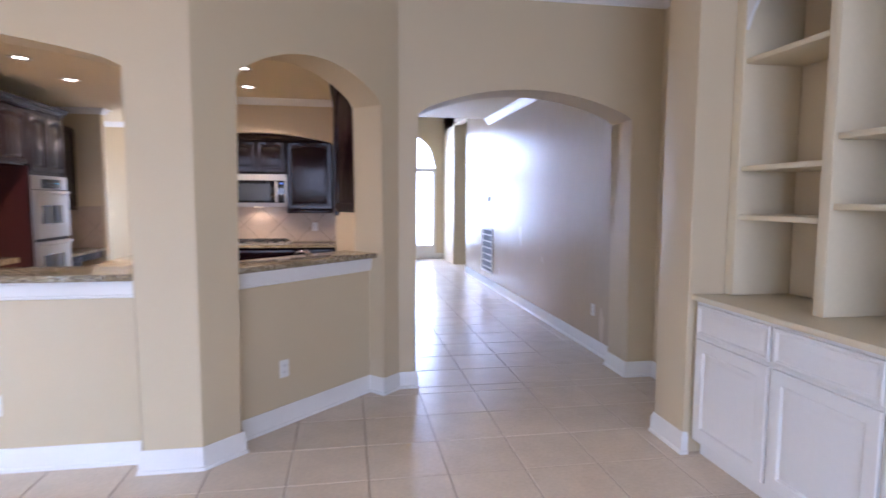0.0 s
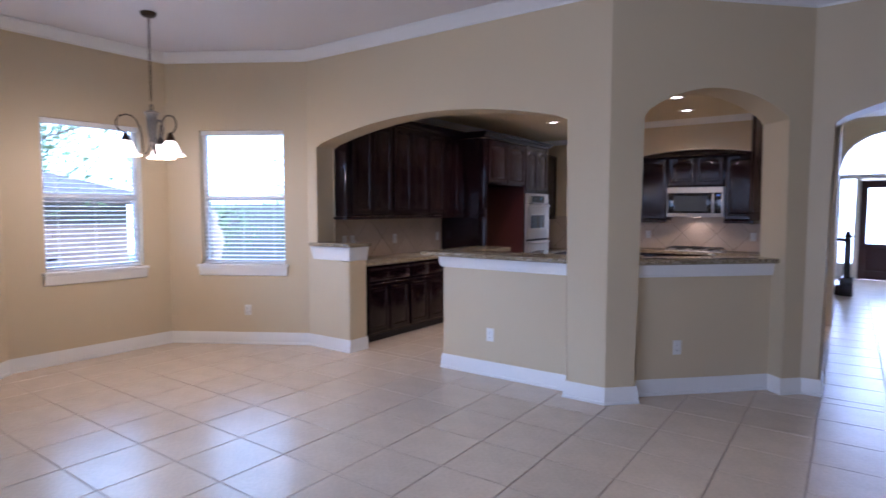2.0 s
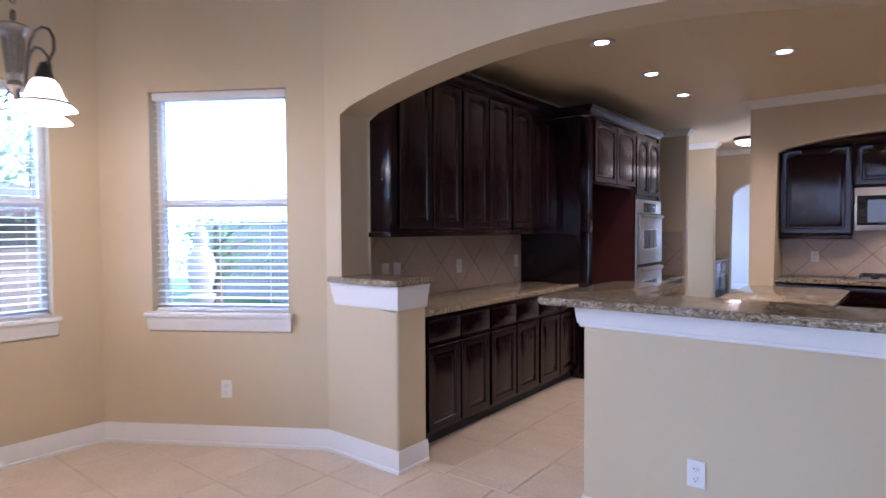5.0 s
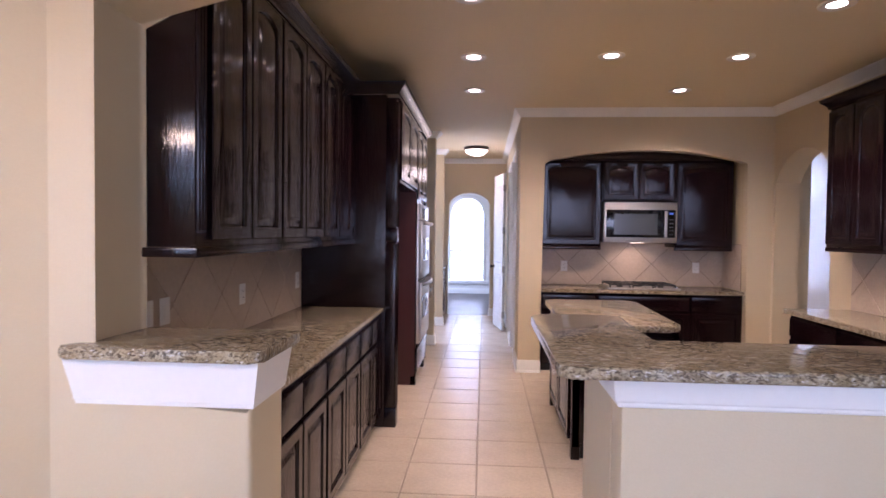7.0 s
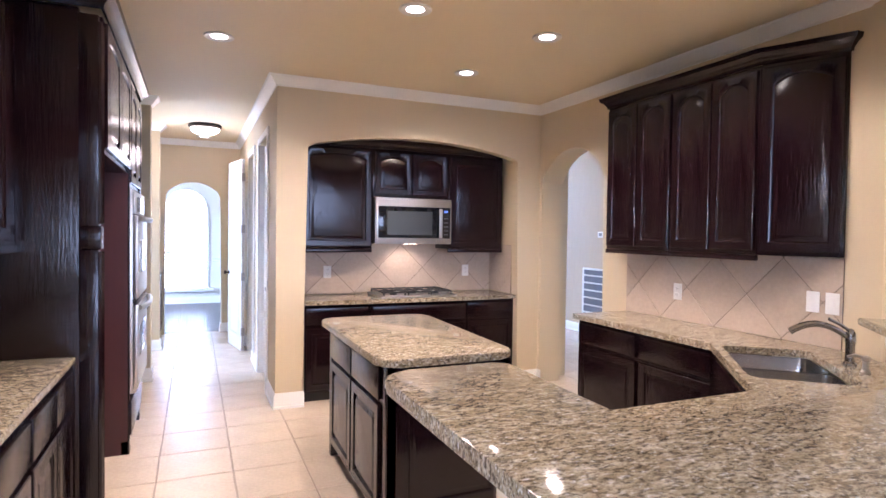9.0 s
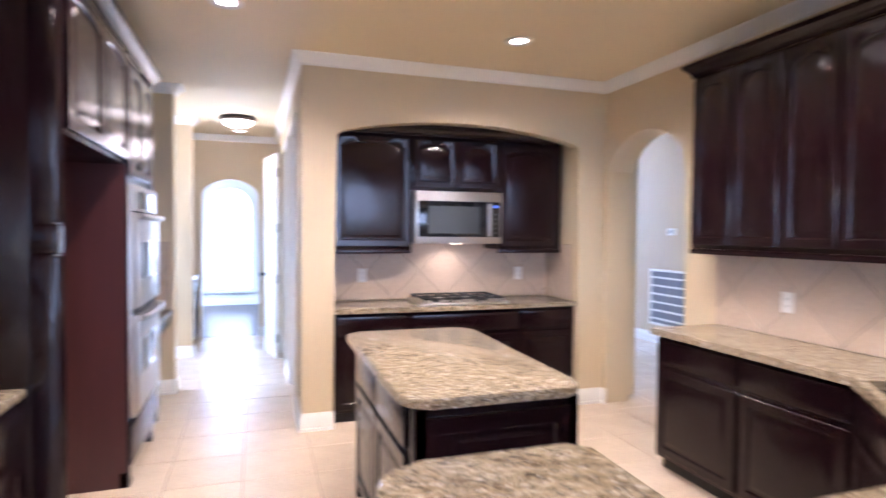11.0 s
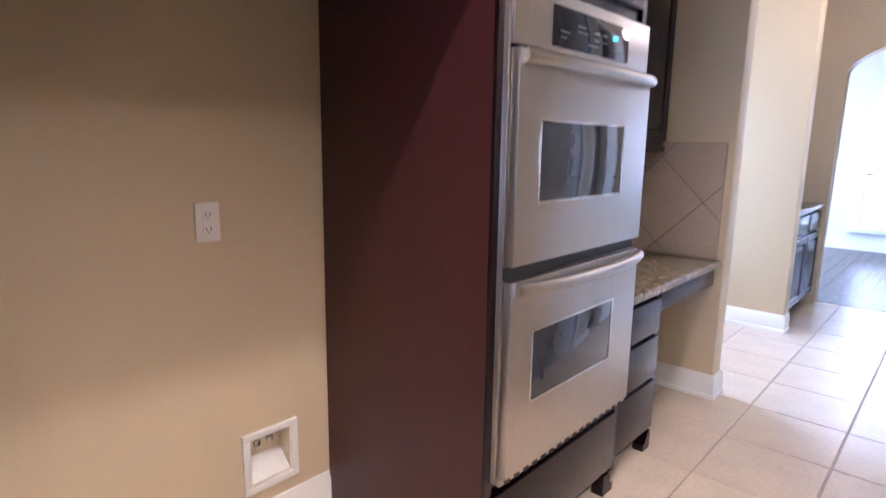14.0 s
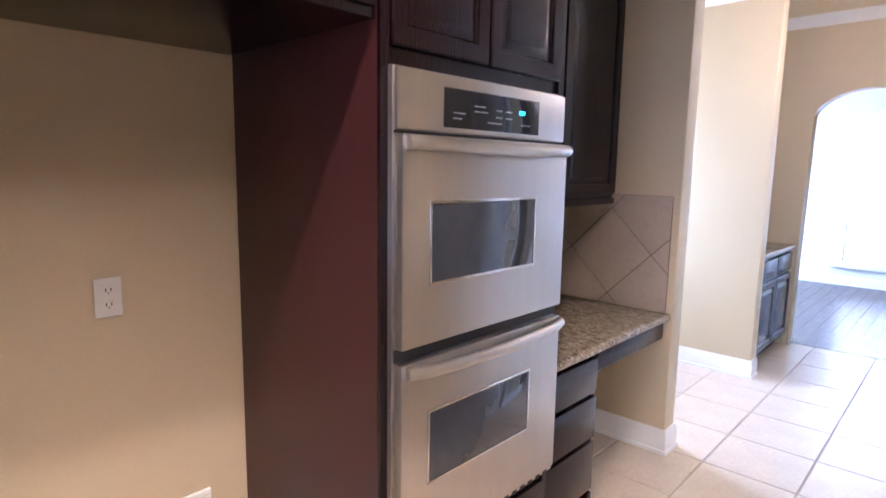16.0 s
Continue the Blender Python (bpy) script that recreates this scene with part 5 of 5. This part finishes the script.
root = empty("staircase", pose(3.0, 8.0, 0), "dark wood stair foot with newel and handrail", "staircase")
for i in range(6):
    part("step", box(-0.25 * i - 0.05, 1.15 - 0.25 * i, 0.2, 1.2, 0.18 * i, 0.18 * (i + 1) - 0.002, 0.008), M_PLANK, root)
nw = part("newel_post", box(1.18, 1.29, 0.10, 0.21, 0.0, 1.05, 0.008), M_WOOD, root)
part("newel_cap", lathe([(0.075, 1.05), (0.08, 1.07), (0.05, 1.09), (0.055, 1.13), (0.01, 1.17)], 14, None, (1.235, 0.155, 0)), M_WOOD, nw)
part("newel_base", box(1.13, 1.34, 0.05, 0.26, 0.0, 0.34, 0.014), M_WOOD, nw)
part("handrail", tube([(1.235, 0.155, 1.0), (0.95, 0.155, 1.02), (0.6, 0.155, 1.22), (0.2, 0.155, 1.52), (-0.2, 0.155, 1.82)], 0.032, 8), M_WOOD, root)
for i in range(8):
    x = 1.05 - i * 0.155
    part("baluster", lathe([(0.009, 0.18 * max(0, (1.15 - x) // 0.25 + 0)), (0.009, 1.0 + max(0, 0.85 - x) * 0.78)], 8, None, (x, 0.155, 0)), M_IRON, root)

# ---- passage doors ----


def panel_leaf(root, w, h, knob=True):
    part("leaf", box(0, w, 0, 0.036, 0.012, h, 0.003), M_TRIM, root)
    for z0, z1 in ((0.18, 0.86), (1.02, h - 0.15)):
        for y, s in ((0.0, 1), (0.036, -1)):
            m = Matrix.Translation((0, y, 0)) if s > 0 else Matrix.Translation((w, y, 0)) @ Matrix.Rotation(math.pi, 4, "Z")
            part("panel_moulding", moved(panel_door(w - 0.22, z1 - z0, 0, 0.11, z0, 0.03, 0.012), m), M_TRIM, root)
    if knob:
        for s, y in ((1, 0.0), (-1, 0.036)):
            part("door_knob", moved(lathe([(0.025, 0), (0.025, 0.006), (0.010, 0.012), (0.010, 0.035), (0.027, 0.045), (0.027, 0.058), (0.012, 0.066)], 14), pose(w - 0.06, y, 0.97, 90 * s, 0, 0)), M_BRONZE, root, "dark bronze door knob")


root = empty("door_3", pose(1.07, 5.97, 0, 0, 0, -90), "closed white two-panel closet door", "door", "", "structure")
panel_leaf(root, 0.75, 2.43)
ang = 101
root = empty("door_4", pose(0.96, 7.16, 0, 0, 0, ang), "open white panel door with bronze hinges", "door", "", "structure")
panel_leaf(root, 0.66, 2.43)
for z in (0.25, 0.95, 1.55, 2.2):
    part("hinge", box(-0.012, 0.012, -0.006, 0.042, z - 0.05, z + 0.05, 0.002), M_STEEL, root)
for name, y0, y1 in (("trim_closet", 5.20, 5.98), ("trim_pantry", 6.50, 7.19)):
    bm = bmesh.new()
    for q in ((y0 - 0.075, y0 - 0.002, 0, 2.51), (y1 + 0.002, y1 + 0.075, 0, 2.51), (y0 - 0.002, y1 + 0.002, 2.442, 2.51)):
        box(1.002, 1.02, q[0], q[1], q[2], q[3], 0.005, bm)
    for q in ((y0 - 0.002, y0 + 0.012, 0, 2.44), (y1 - 0.012, y1 + 0.002, 0, 2.44)):
        box(1.021, 1.139, q[0], q[1], q[2], q[3], 0, bm)
    setting(name, bm, M_TRIM, "white painted door casing", "door casing")

# ---- dining room ----
root = empty("window_7", pose(0, 12.5, 0), "tall arched window with shutters on its lower half", "window", "", "structure")
g = part("pane", moved(facade([(-0.22, 0.33), (0.66, 0.33)] + arc(-0.22, 0.66, 1.96, 0.43, 20)[::-1], 0.006), Matrix.Translation((0, 0.10, 0))), M_PANE, root)
g.visible_shadow = False
part("window_frame", tube([(-0.20, 0.0, 0.34)] + [(u, 0.0, z) for u, z in arc(-0.20, 0.64, 1.96, 0.42, 20)] + [(0.64, 0.0, 0.34)], 0.03, 6), M_TRIM, root)
part("window_sill", box(-0.32, 0.76, -0.06, 0.05, 0.25, 0.33, 0.008), M_TRIM, root)
part("mullion", box(0.205, 0.235, 0.02, 0.06, 0.34, 1.05), M_TRIM, root)
part("shutter_rail", box(-0.19, 0.63, 0.02, 0.06, 1.04, 1.08), M_TRIM, root)
for i in range(11):
    for x0, x1 in ((-0.17, 0.20), (0.24, 0.61)):
        part("shutter_slat", moved(box(x0, x1, -0.025, 0.025, -0.004, 0.004), Matrix.Translation((0, 0.045, 0.40 + i * 0.058)) @ Matrix.Rotation(radians(-25), 4, "X")), M_TRIM, root)
setting("trim_chair_rail", sweep([(0, 0.88), (0.02, 0.885), (0.028, 0.91), (0.018, 0.94), (0, 0.945)], [(1.6, 8.92), (1.6, 12.5), (0.72, 12.5)]), M_TRIM, "white painted chair rail", "chair rail")

# ---- outside ----
setting("ground", box(-60, 60, -60, 60, -0.42, -0.13), M_GRASS, "green lawn round the house", "ground")
setting("pavement_patio", box(-4.6, -2.2, -4.2, 0.9, -0.13, -0.08), M_CONC, "pale concrete strip beside the bay", "pavement")


def brick_house(name, x0, x1, y0, y1, h):
    """A neighbouring brick house; its bricks show on the side that looks along +x."""
    root = empty(name, pose(0, 0, -0.13), "pale brick neighbouring house with a shingle roof", "house")
    part("wall", box(x0, x1, y0, y1, 0, h), M_MORTAR, root)
    own = prism([(x0 - 0.4, y0 - 0.4), (x1 + 0.4, y0 - 0.4), (x1 + 0.4, y1 + 0.4), (x0 - 0.4, y1 + 0.4)], h, h + 0.12)
    a = [own.verts.new(p) for p in ((x0 - 0.4, y0 - 0.4, h + 0.12), (x1 + 0.4, y0 - 0.4, h + 0.12), (x1 + 0.4, y1 + 0.4, h + 0.12), (x0 - 0.4, y1 + 0.4, h + 0.12))]
    cx = (x0 + x1) / 2
    r = [own.verts.new((cx, y0 + 2, h + 1.1)), own.verts.new((cx, y1 - 2, h + 1.1))]
    own.faces.new((a[0], a[1], r[0]))
    own.faces.new((a[1], a[2], r[1], r[0]))
    own.faces.new((a[2], a[3], r[1]))
    own.faces.new((a[3], a[0], r[0], r[1]))
    part("roof", own, M_ROOF, root)
    vs, fs = [], []
    for row in range(int(h / 0.08)):
        n = int((y1 - y0) / 0.24)
        for k in range(n):
            y = y0 + 0.01 + k * 0.24 + (0.12 if row % 2 else 0)
            if y + 0.23 > y1:
                continue
            z = row * 0.08
            b = len(vs)
            for dx in (0.0, 0.012):
                vs += [(x1 + dx, y, z), (x1 + dx, y + 0.228, z), (x1 + dx, y + 0.228, z + 0.068), (x1 + dx, y, z + 0.068)]
            fs += [(b + 4, b + 5, b + 6, b + 7), (b, b + 1, b + 5, b + 4), (b + 1, b + 2, b + 6, b + 5), (b + 2, b + 3, b + 7, b + 6), (b + 3, b, b + 4, b + 7)]
    me = bpy.data.meshes.new("brick_field")
    me.from_pydata(vs, [], fs)
    me.materials.append(M_BRICK)
    tagged(new("brick_field", me), "pale brown bricks", kind="stuff").parent = root
    return root


brick_house("neighbour_house", -13.0, -6.4, -7.5, 0.8, 1.75)


def tree(x, y, h, spread, seed):
    rnd = random.Random(seed)
    root = empty("tree", pose(x, y, -0.13), "leafy green garden tree behind the windows", "tree", "garden trees")
    tr = tube([(0, 0, 0), (0.05, 0.02, h * 0.25), (-0.03, 0.05, h * 0.5), (0.02, 0, h * 0.8)], lambda t: 0.14 * (1 - 0.8 * t), 8)
    for k in range(5):
        a = rnd.uniform(0, 6.28)
        z = h * rnd.uniform(0.3, 0.65)
        tube([(0, 0, z), (math.cos(a) * spread * 0.4, math.sin(a) * spread * 0.4, z + h * 0.15), (math.cos(a) * spread * 0.8, math.sin(a) * spread * 0.8, z + h * 0.22)], lambda t: 0.035 * (1 - 0.8 * t), 6, tr)
    part("trunk", tr, M_BARK, root)
    vs, fs = [], []
    for k in range(int(500 * spread * spread)):
        d = Vector((rnd.gauss(0, 1), rnd.gauss(0, 1), rnd.gauss(0, 1))).normalized() * (rnd.random() ** 0.4)
        lump = 0.8 + 0.35 * math.sin(d.x * 5 + seed) * math.cos(d.y * 4)
        c = Vector((d.x * spread * lump, d.y * spread * lump, h * 0.62 + d.z * h * 0.40 * lump))
        n = Vector((rnd.gauss(0, 1), rnd.gauss(0, 1), rnd.gauss(0, 1))).normalized()
        u = n.orthogonal().normalized()
        v = n.cross(u)
        s = rnd.uniform(0.028, 0.055)
        b = len(vs)
        vs += [tuple(c + u * s * 1.5), tuple(c + v * s * 0.7), tuple(c - u * s * 1.5), tuple(c - v * s * 0.7)]
        fs.append((b, b + 1, b + 2, b + 3))
    me = bpy.data.meshes.new("crown")
    me.from_pydata(vs, [], fs)
    me.materials.append(M_LEAF)
    new("crown", me).parent = root


for k, (x, y, h, s) in enumerate(((-7.2, 3.0, 2.1, 1.1), (-4.7, -2.15, 5.2, 2.1), (-9.5, -10.5, 5.0, 2.0), (-6.0, 4.6, 1.8, 0.8), (-9.5, 7.5, 3.6, 1.8), (-4.3, -9.5, 3.2, 1.4), (-15.0, 2.5, 6.0, 2.6), (-15.2, -2.5, 6.4, 2.8))):
    tree(x, y, h, s, k + 3)
root = empty("air_conditioner", pose(-5.75, -0.95, -0.13), "grey outdoor air conditioner unit on a pad", "air conditioner")
part("pad", box(-0.5, 0.5, -0.5, 0.5, 0, 0.08, 0.01), M_CONC, root)
part("case", box(-0.40, 0.40, -0.40, 0.40, 0.08, 0.88, 0.03), M_METALG, root)
for i in range(14):
    part("louvre", box(0.400, 0.408, -0.36, 0.36, 0.14 + i * 0.05, 0.165 + i * 0.05), M_DARK, root)
part("fan_guard", lathe([(0.02, 0.885), (0.33, 0.885), (0.34, 0.90), (0.30, 0.915), (0.02, 0.92)], 24), M_DARK, root)
root = empty("garden_fence", pose(0, 0, -0.13), "weathered wooden garden fence of upright boards", "fence")
bd = None
for i in range(60):
    if bd is None:
        bd = part("board", box(0, 0.14, 0, 0.02, 0, 1.8, 0.003, None, 1), M_FENCE, root)
        bd.location = (-12.0, 5.2, 0)
    else:
        o = new("board", bd.data)
        o.parent = root
        o.location = (-12.0 + i * 0.15, 5.2, 0)
part("rail", box(-12.0, -3.0, 5.225, 5.265, 0.4, 0.5), M_FENCE, root)
part("rail", box(-12.0, -3.0, 5.225, 5.265, 1.4, 1.5), M_FENCE, root)
bm = lathe([(0.16, 0), (0.17, 0.06), (0.12, 0.10), (0.09, 0.45), (0.15, 0.52), (0.16, 0.58), (0.10, 0.60), (0.14, 0.75), (0.17, 0.9), (0.13, 1.05), (0.07, 1.15), (0.09, 1.25), (0.05, 1.36), (0.01, 1.38)], 16, None, (-4.05, 1.0, 0.14))
box(-4.27, -3.83, 0.78, 1.22, -0.13, 0.14, 0.015, bm)
tagged(part("garden_statue", bm, M_STONE), "pale stone garden statue on a pedestal", "statue")

# bright hazy sky low behind the gardens
bm = bmesh.new()
pts = [(-17.0 * math.cos(a) - 1.0, 24.0 * math.sin(a) - 1.0) for a in [radians(-75 + 10 * i) for i in range(16)]]
lo = [bm.verts.new((x, y, -0.13)) for x, y in pts]
hi = [bm.verts.new((x, y, 14.0)) for x, y in pts]
for i in range(len(pts) - 1):
    bm.faces.new((lo[i], lo[i + 1], hi[i + 1], hi[i]))
setting("backdrop", bm, M_SKYB, "bright hazy sky behind the gardens", "backdrop")

# ---- tiled surfaces ----


def clipped(poly, x0, x1, y0, y1):
    for axis, lim, sign in ((0, x0, 1), (0, x1, -1), (1, y0, 1), (1, y1, -1)):
        out = []
        for i, p in enumerate(poly):
            q = poly[i - 1]
            a, b = (p[axis] - lim) * sign, (q[axis] - lim) * sign
            if (a >= 0) != (b >= 0):
                t = b / (b - a)
                out.append((q[0] + (p[0] - q[0]) * t, q[1] + (p[1] - q[1]) * t))
            if a >= 0:
                out.append(p)
        poly = out
        if len(poly) < 3:
            return []
    return poly


def area(poly):
    return abs(sum(a[0] * b[1] - a[1] * b[0] for a, b in zip(poly, poly[1:] + poly[:1]))) / 2


def backsplash(name, m, u0, u1, z0, z1, start, zc, label, side=0.345):
    """Diagonal tiles on a wall: local x along it, z up, facing -y."""
    root = empty(name, m, label, "backsplash", "", "structure")
    part("grout_bed", box(u0, u1, -0.006, 0.0, z0, z1), M_SGROUT, root)
    half = side * R2
    g = 0.004
    for i in range(-12, 24):
        for j in range(-3, 4):
            c = (start + i * half, zc + j * half)
            if (i + j) % 2:
                continue
            h = half - g
            poly = clipped([(c[0] - h, c[1]), (c[0], c[1] - h), (c[0] + h, c[1]), (c[0], c[1] + h)], u0 + 0.002, u1 - 0.002, z0 + 0.002, z1 - 0.002)
            if len(poly) < 3 or area(poly) < 0.0006:
                continue
            own = prism(poly, 0.0065, 0.011)
            part("tile", moved(own, UP), M_SPLASH, root)


backsplash("backsplash_west", pose(-0.78, 0, 0, 0, 0, 90), 0.285, 2.695, 0.918, 1.425, 0.62, 1.17, "tan ceramic tile backsplash laid diagonally")
backsplash("backsplash_cooktop", pose(0, 5.20, 0), 1.268, 3.402, 0.918, 1.42, 2.35, 1.17, "tan ceramic tile backsplash behind the cooktop")
backsplash("backsplash_east", pose(3.66, 0, 0, 0, 0, -90), -3.27, -1.56, 0.918, 1.425, -2.4, 1.17, "tan ceramic tile backsplash beside the sink")
backsplash("backsplash_desk", pose(-0.78, 0, 0, 0, 0, 90), 4.795, 5.95, 0.792, 1.395, 5.4, 1.09, "tan ceramic tile backsplash above the desk")
backsplash("backsplash_desk_end", pose(0, 5.97, 0), -0.768, -0.06, 0.792, 1.41, -0.40, 1.09, "tan ceramic tile on the wall end beside the desk")
backsplash("backsplash_niche_end", pose(3.408, 0, 0, 0, 0, -90), -5.19, -4.72, 0.918, 1.42, -4.95, 1.17, "tan ceramic tile on the niche side wall")

floor = setting("floor", box(-2.3, 8.75, -9.36, 11.46, -0.12, -0.004), M_GROUT, "cream ceramic tile floor with tan grout", "floor")
P, Q = 0.442, 0.448  # the tile pitch in the kitchen and in the living room
GAP = 0.0028
own = bmesh.new()
h0 = P / 2 - GAP
top = [own.verts.new((x * (h0 - 0.004), y * (h0 - 0.004), 0.0)) for x, y in ((-1, -1), (1, -1), (1, 1), (-1, 1))]
low = [own.verts.new((x * h0, y * h0, -0.0045)) for x, y in ((-1, -1), (1, -1), (1, 1), (-1, 1))]
own.faces.new(top)
for i in range(4):
    own.faces.new((low[i], low[(i + 1) % 4], top[(i + 1) % 4], top[i]))
LX, LY, STRIP = 3.66, 0.19, 0.10
near, far = [], []  # tiles as (x, y, half width, half depth)
for i in range(-6, 10):
    x = 0.17 + (i + 0.5) * P
    if -2.25 < x < 2.45:
        far.append((x, LY + STRIP / 2, P / 2, STRIP / 2))
    for j in range(0, 25):
        y = LY + STRIP + (j + 0.5) * P
        if x > 3.7 or x < -1.9 or y > 9.5 and x < 1.7 or x - y > 2.3:
            continue
        (near if -0.3 < x < 1.5 and y < 7.2 else far).append((x, y, P / 2, P / 2))
for i in range(-13, 6):
    x = LX + (i + 0.5) * Q
    for j in range(-22, 2):
        y = LY + (j + 0.5) * Q
        if y < -9.2 or x < 0.6 and y < -3.9 or j >= 0 and x - y < 2.3:
            continue
        (near if -0.6 < x < 4.6 and y > -3.3 else far).append((x, y, Q / 2, Q / 2))
    if x > 3.6:
        far.append((x, LY + 2 * Q + 0.077, Q / 2, 0.077))
        for j in range(23):
            y = LY + 2 * Q + 0.154 + (j + 0.5) * Q
            if y < 11.2:
                far.append((x, y, Q / 2, Q / 2))
near.sort(key=lambda p: math.dist(p[:2], (1.4, 0.2)))
far += near[298:]
data = None
for x, y, hx, hy in near[:298]:
    if data is None:
        o = part("tile", own, M_TILE, floor)
        data = o.data
    else:
        o = new("tile", data)
        o.parent = floor
    o.location = (x, y, 0)
    o.scale = (2 * hx / P, 2 * hy / P, 1)
vs, fs = [], []
for x, y, hx, hy in far:
    k = len(vs)
    for e, z in ((GAP + 0.004, 0.0), (GAP, -0.0045)):
        a, c = hx - e, hy - e
        vs += [(x - a, y - c, z), (x + a, y - c, z), (x + a, y + c, z), (x - a, y + c, z)]
    fs += [(k, k + 1, k + 2, k + 3)] + [(k + 4 + i, k + 4 + (i + 1) % 4, k + (i + 1) % 4, k + i) for i in range(4)]
me = bpy.data.meshes.new("tile_field")
me.from_pydata(vs, [], fs)
me.materials.append(M_TILE)
tagged(new("tile_field", me), "further cream ceramic floor tiles", kind="stuff").parent = floor
wood = setting("floor_dining", box(-2.3, 1.7, 8.85, 12.66, -0.119, -0.003), M_DARK, "dark wood plank floor of the dining room", "floor")
pl = part("plank", box(0, 0.122, 0, 1.096, -0.003, 0.004, 0.0012, None, 1), M_PLANK, wood)
pl.location = (-2.19, 8.86, 0)
half = part("plank", box(0, 0.122, 0, 0.546, -0.003, 0.004, 0.0012, None, 1), M_PLANK, wood)
half.location = (-2.065, 8.86, 0)
for i in range(30):
    for j in range(4):
        if (i, j) in ((0, 0), (1, 0)):
            continue
        y = 8.86 + j * 1.1 - (0.55 if i % 2 and j else 0)
        if y > 12.4:
            continue
        o = new("plank", half.data if (i % 2 and j == 0) or y > 11.9 else pl.data)
        o.parent = wood
        o.location = (-2.19 + i * 0.125, y, 0)
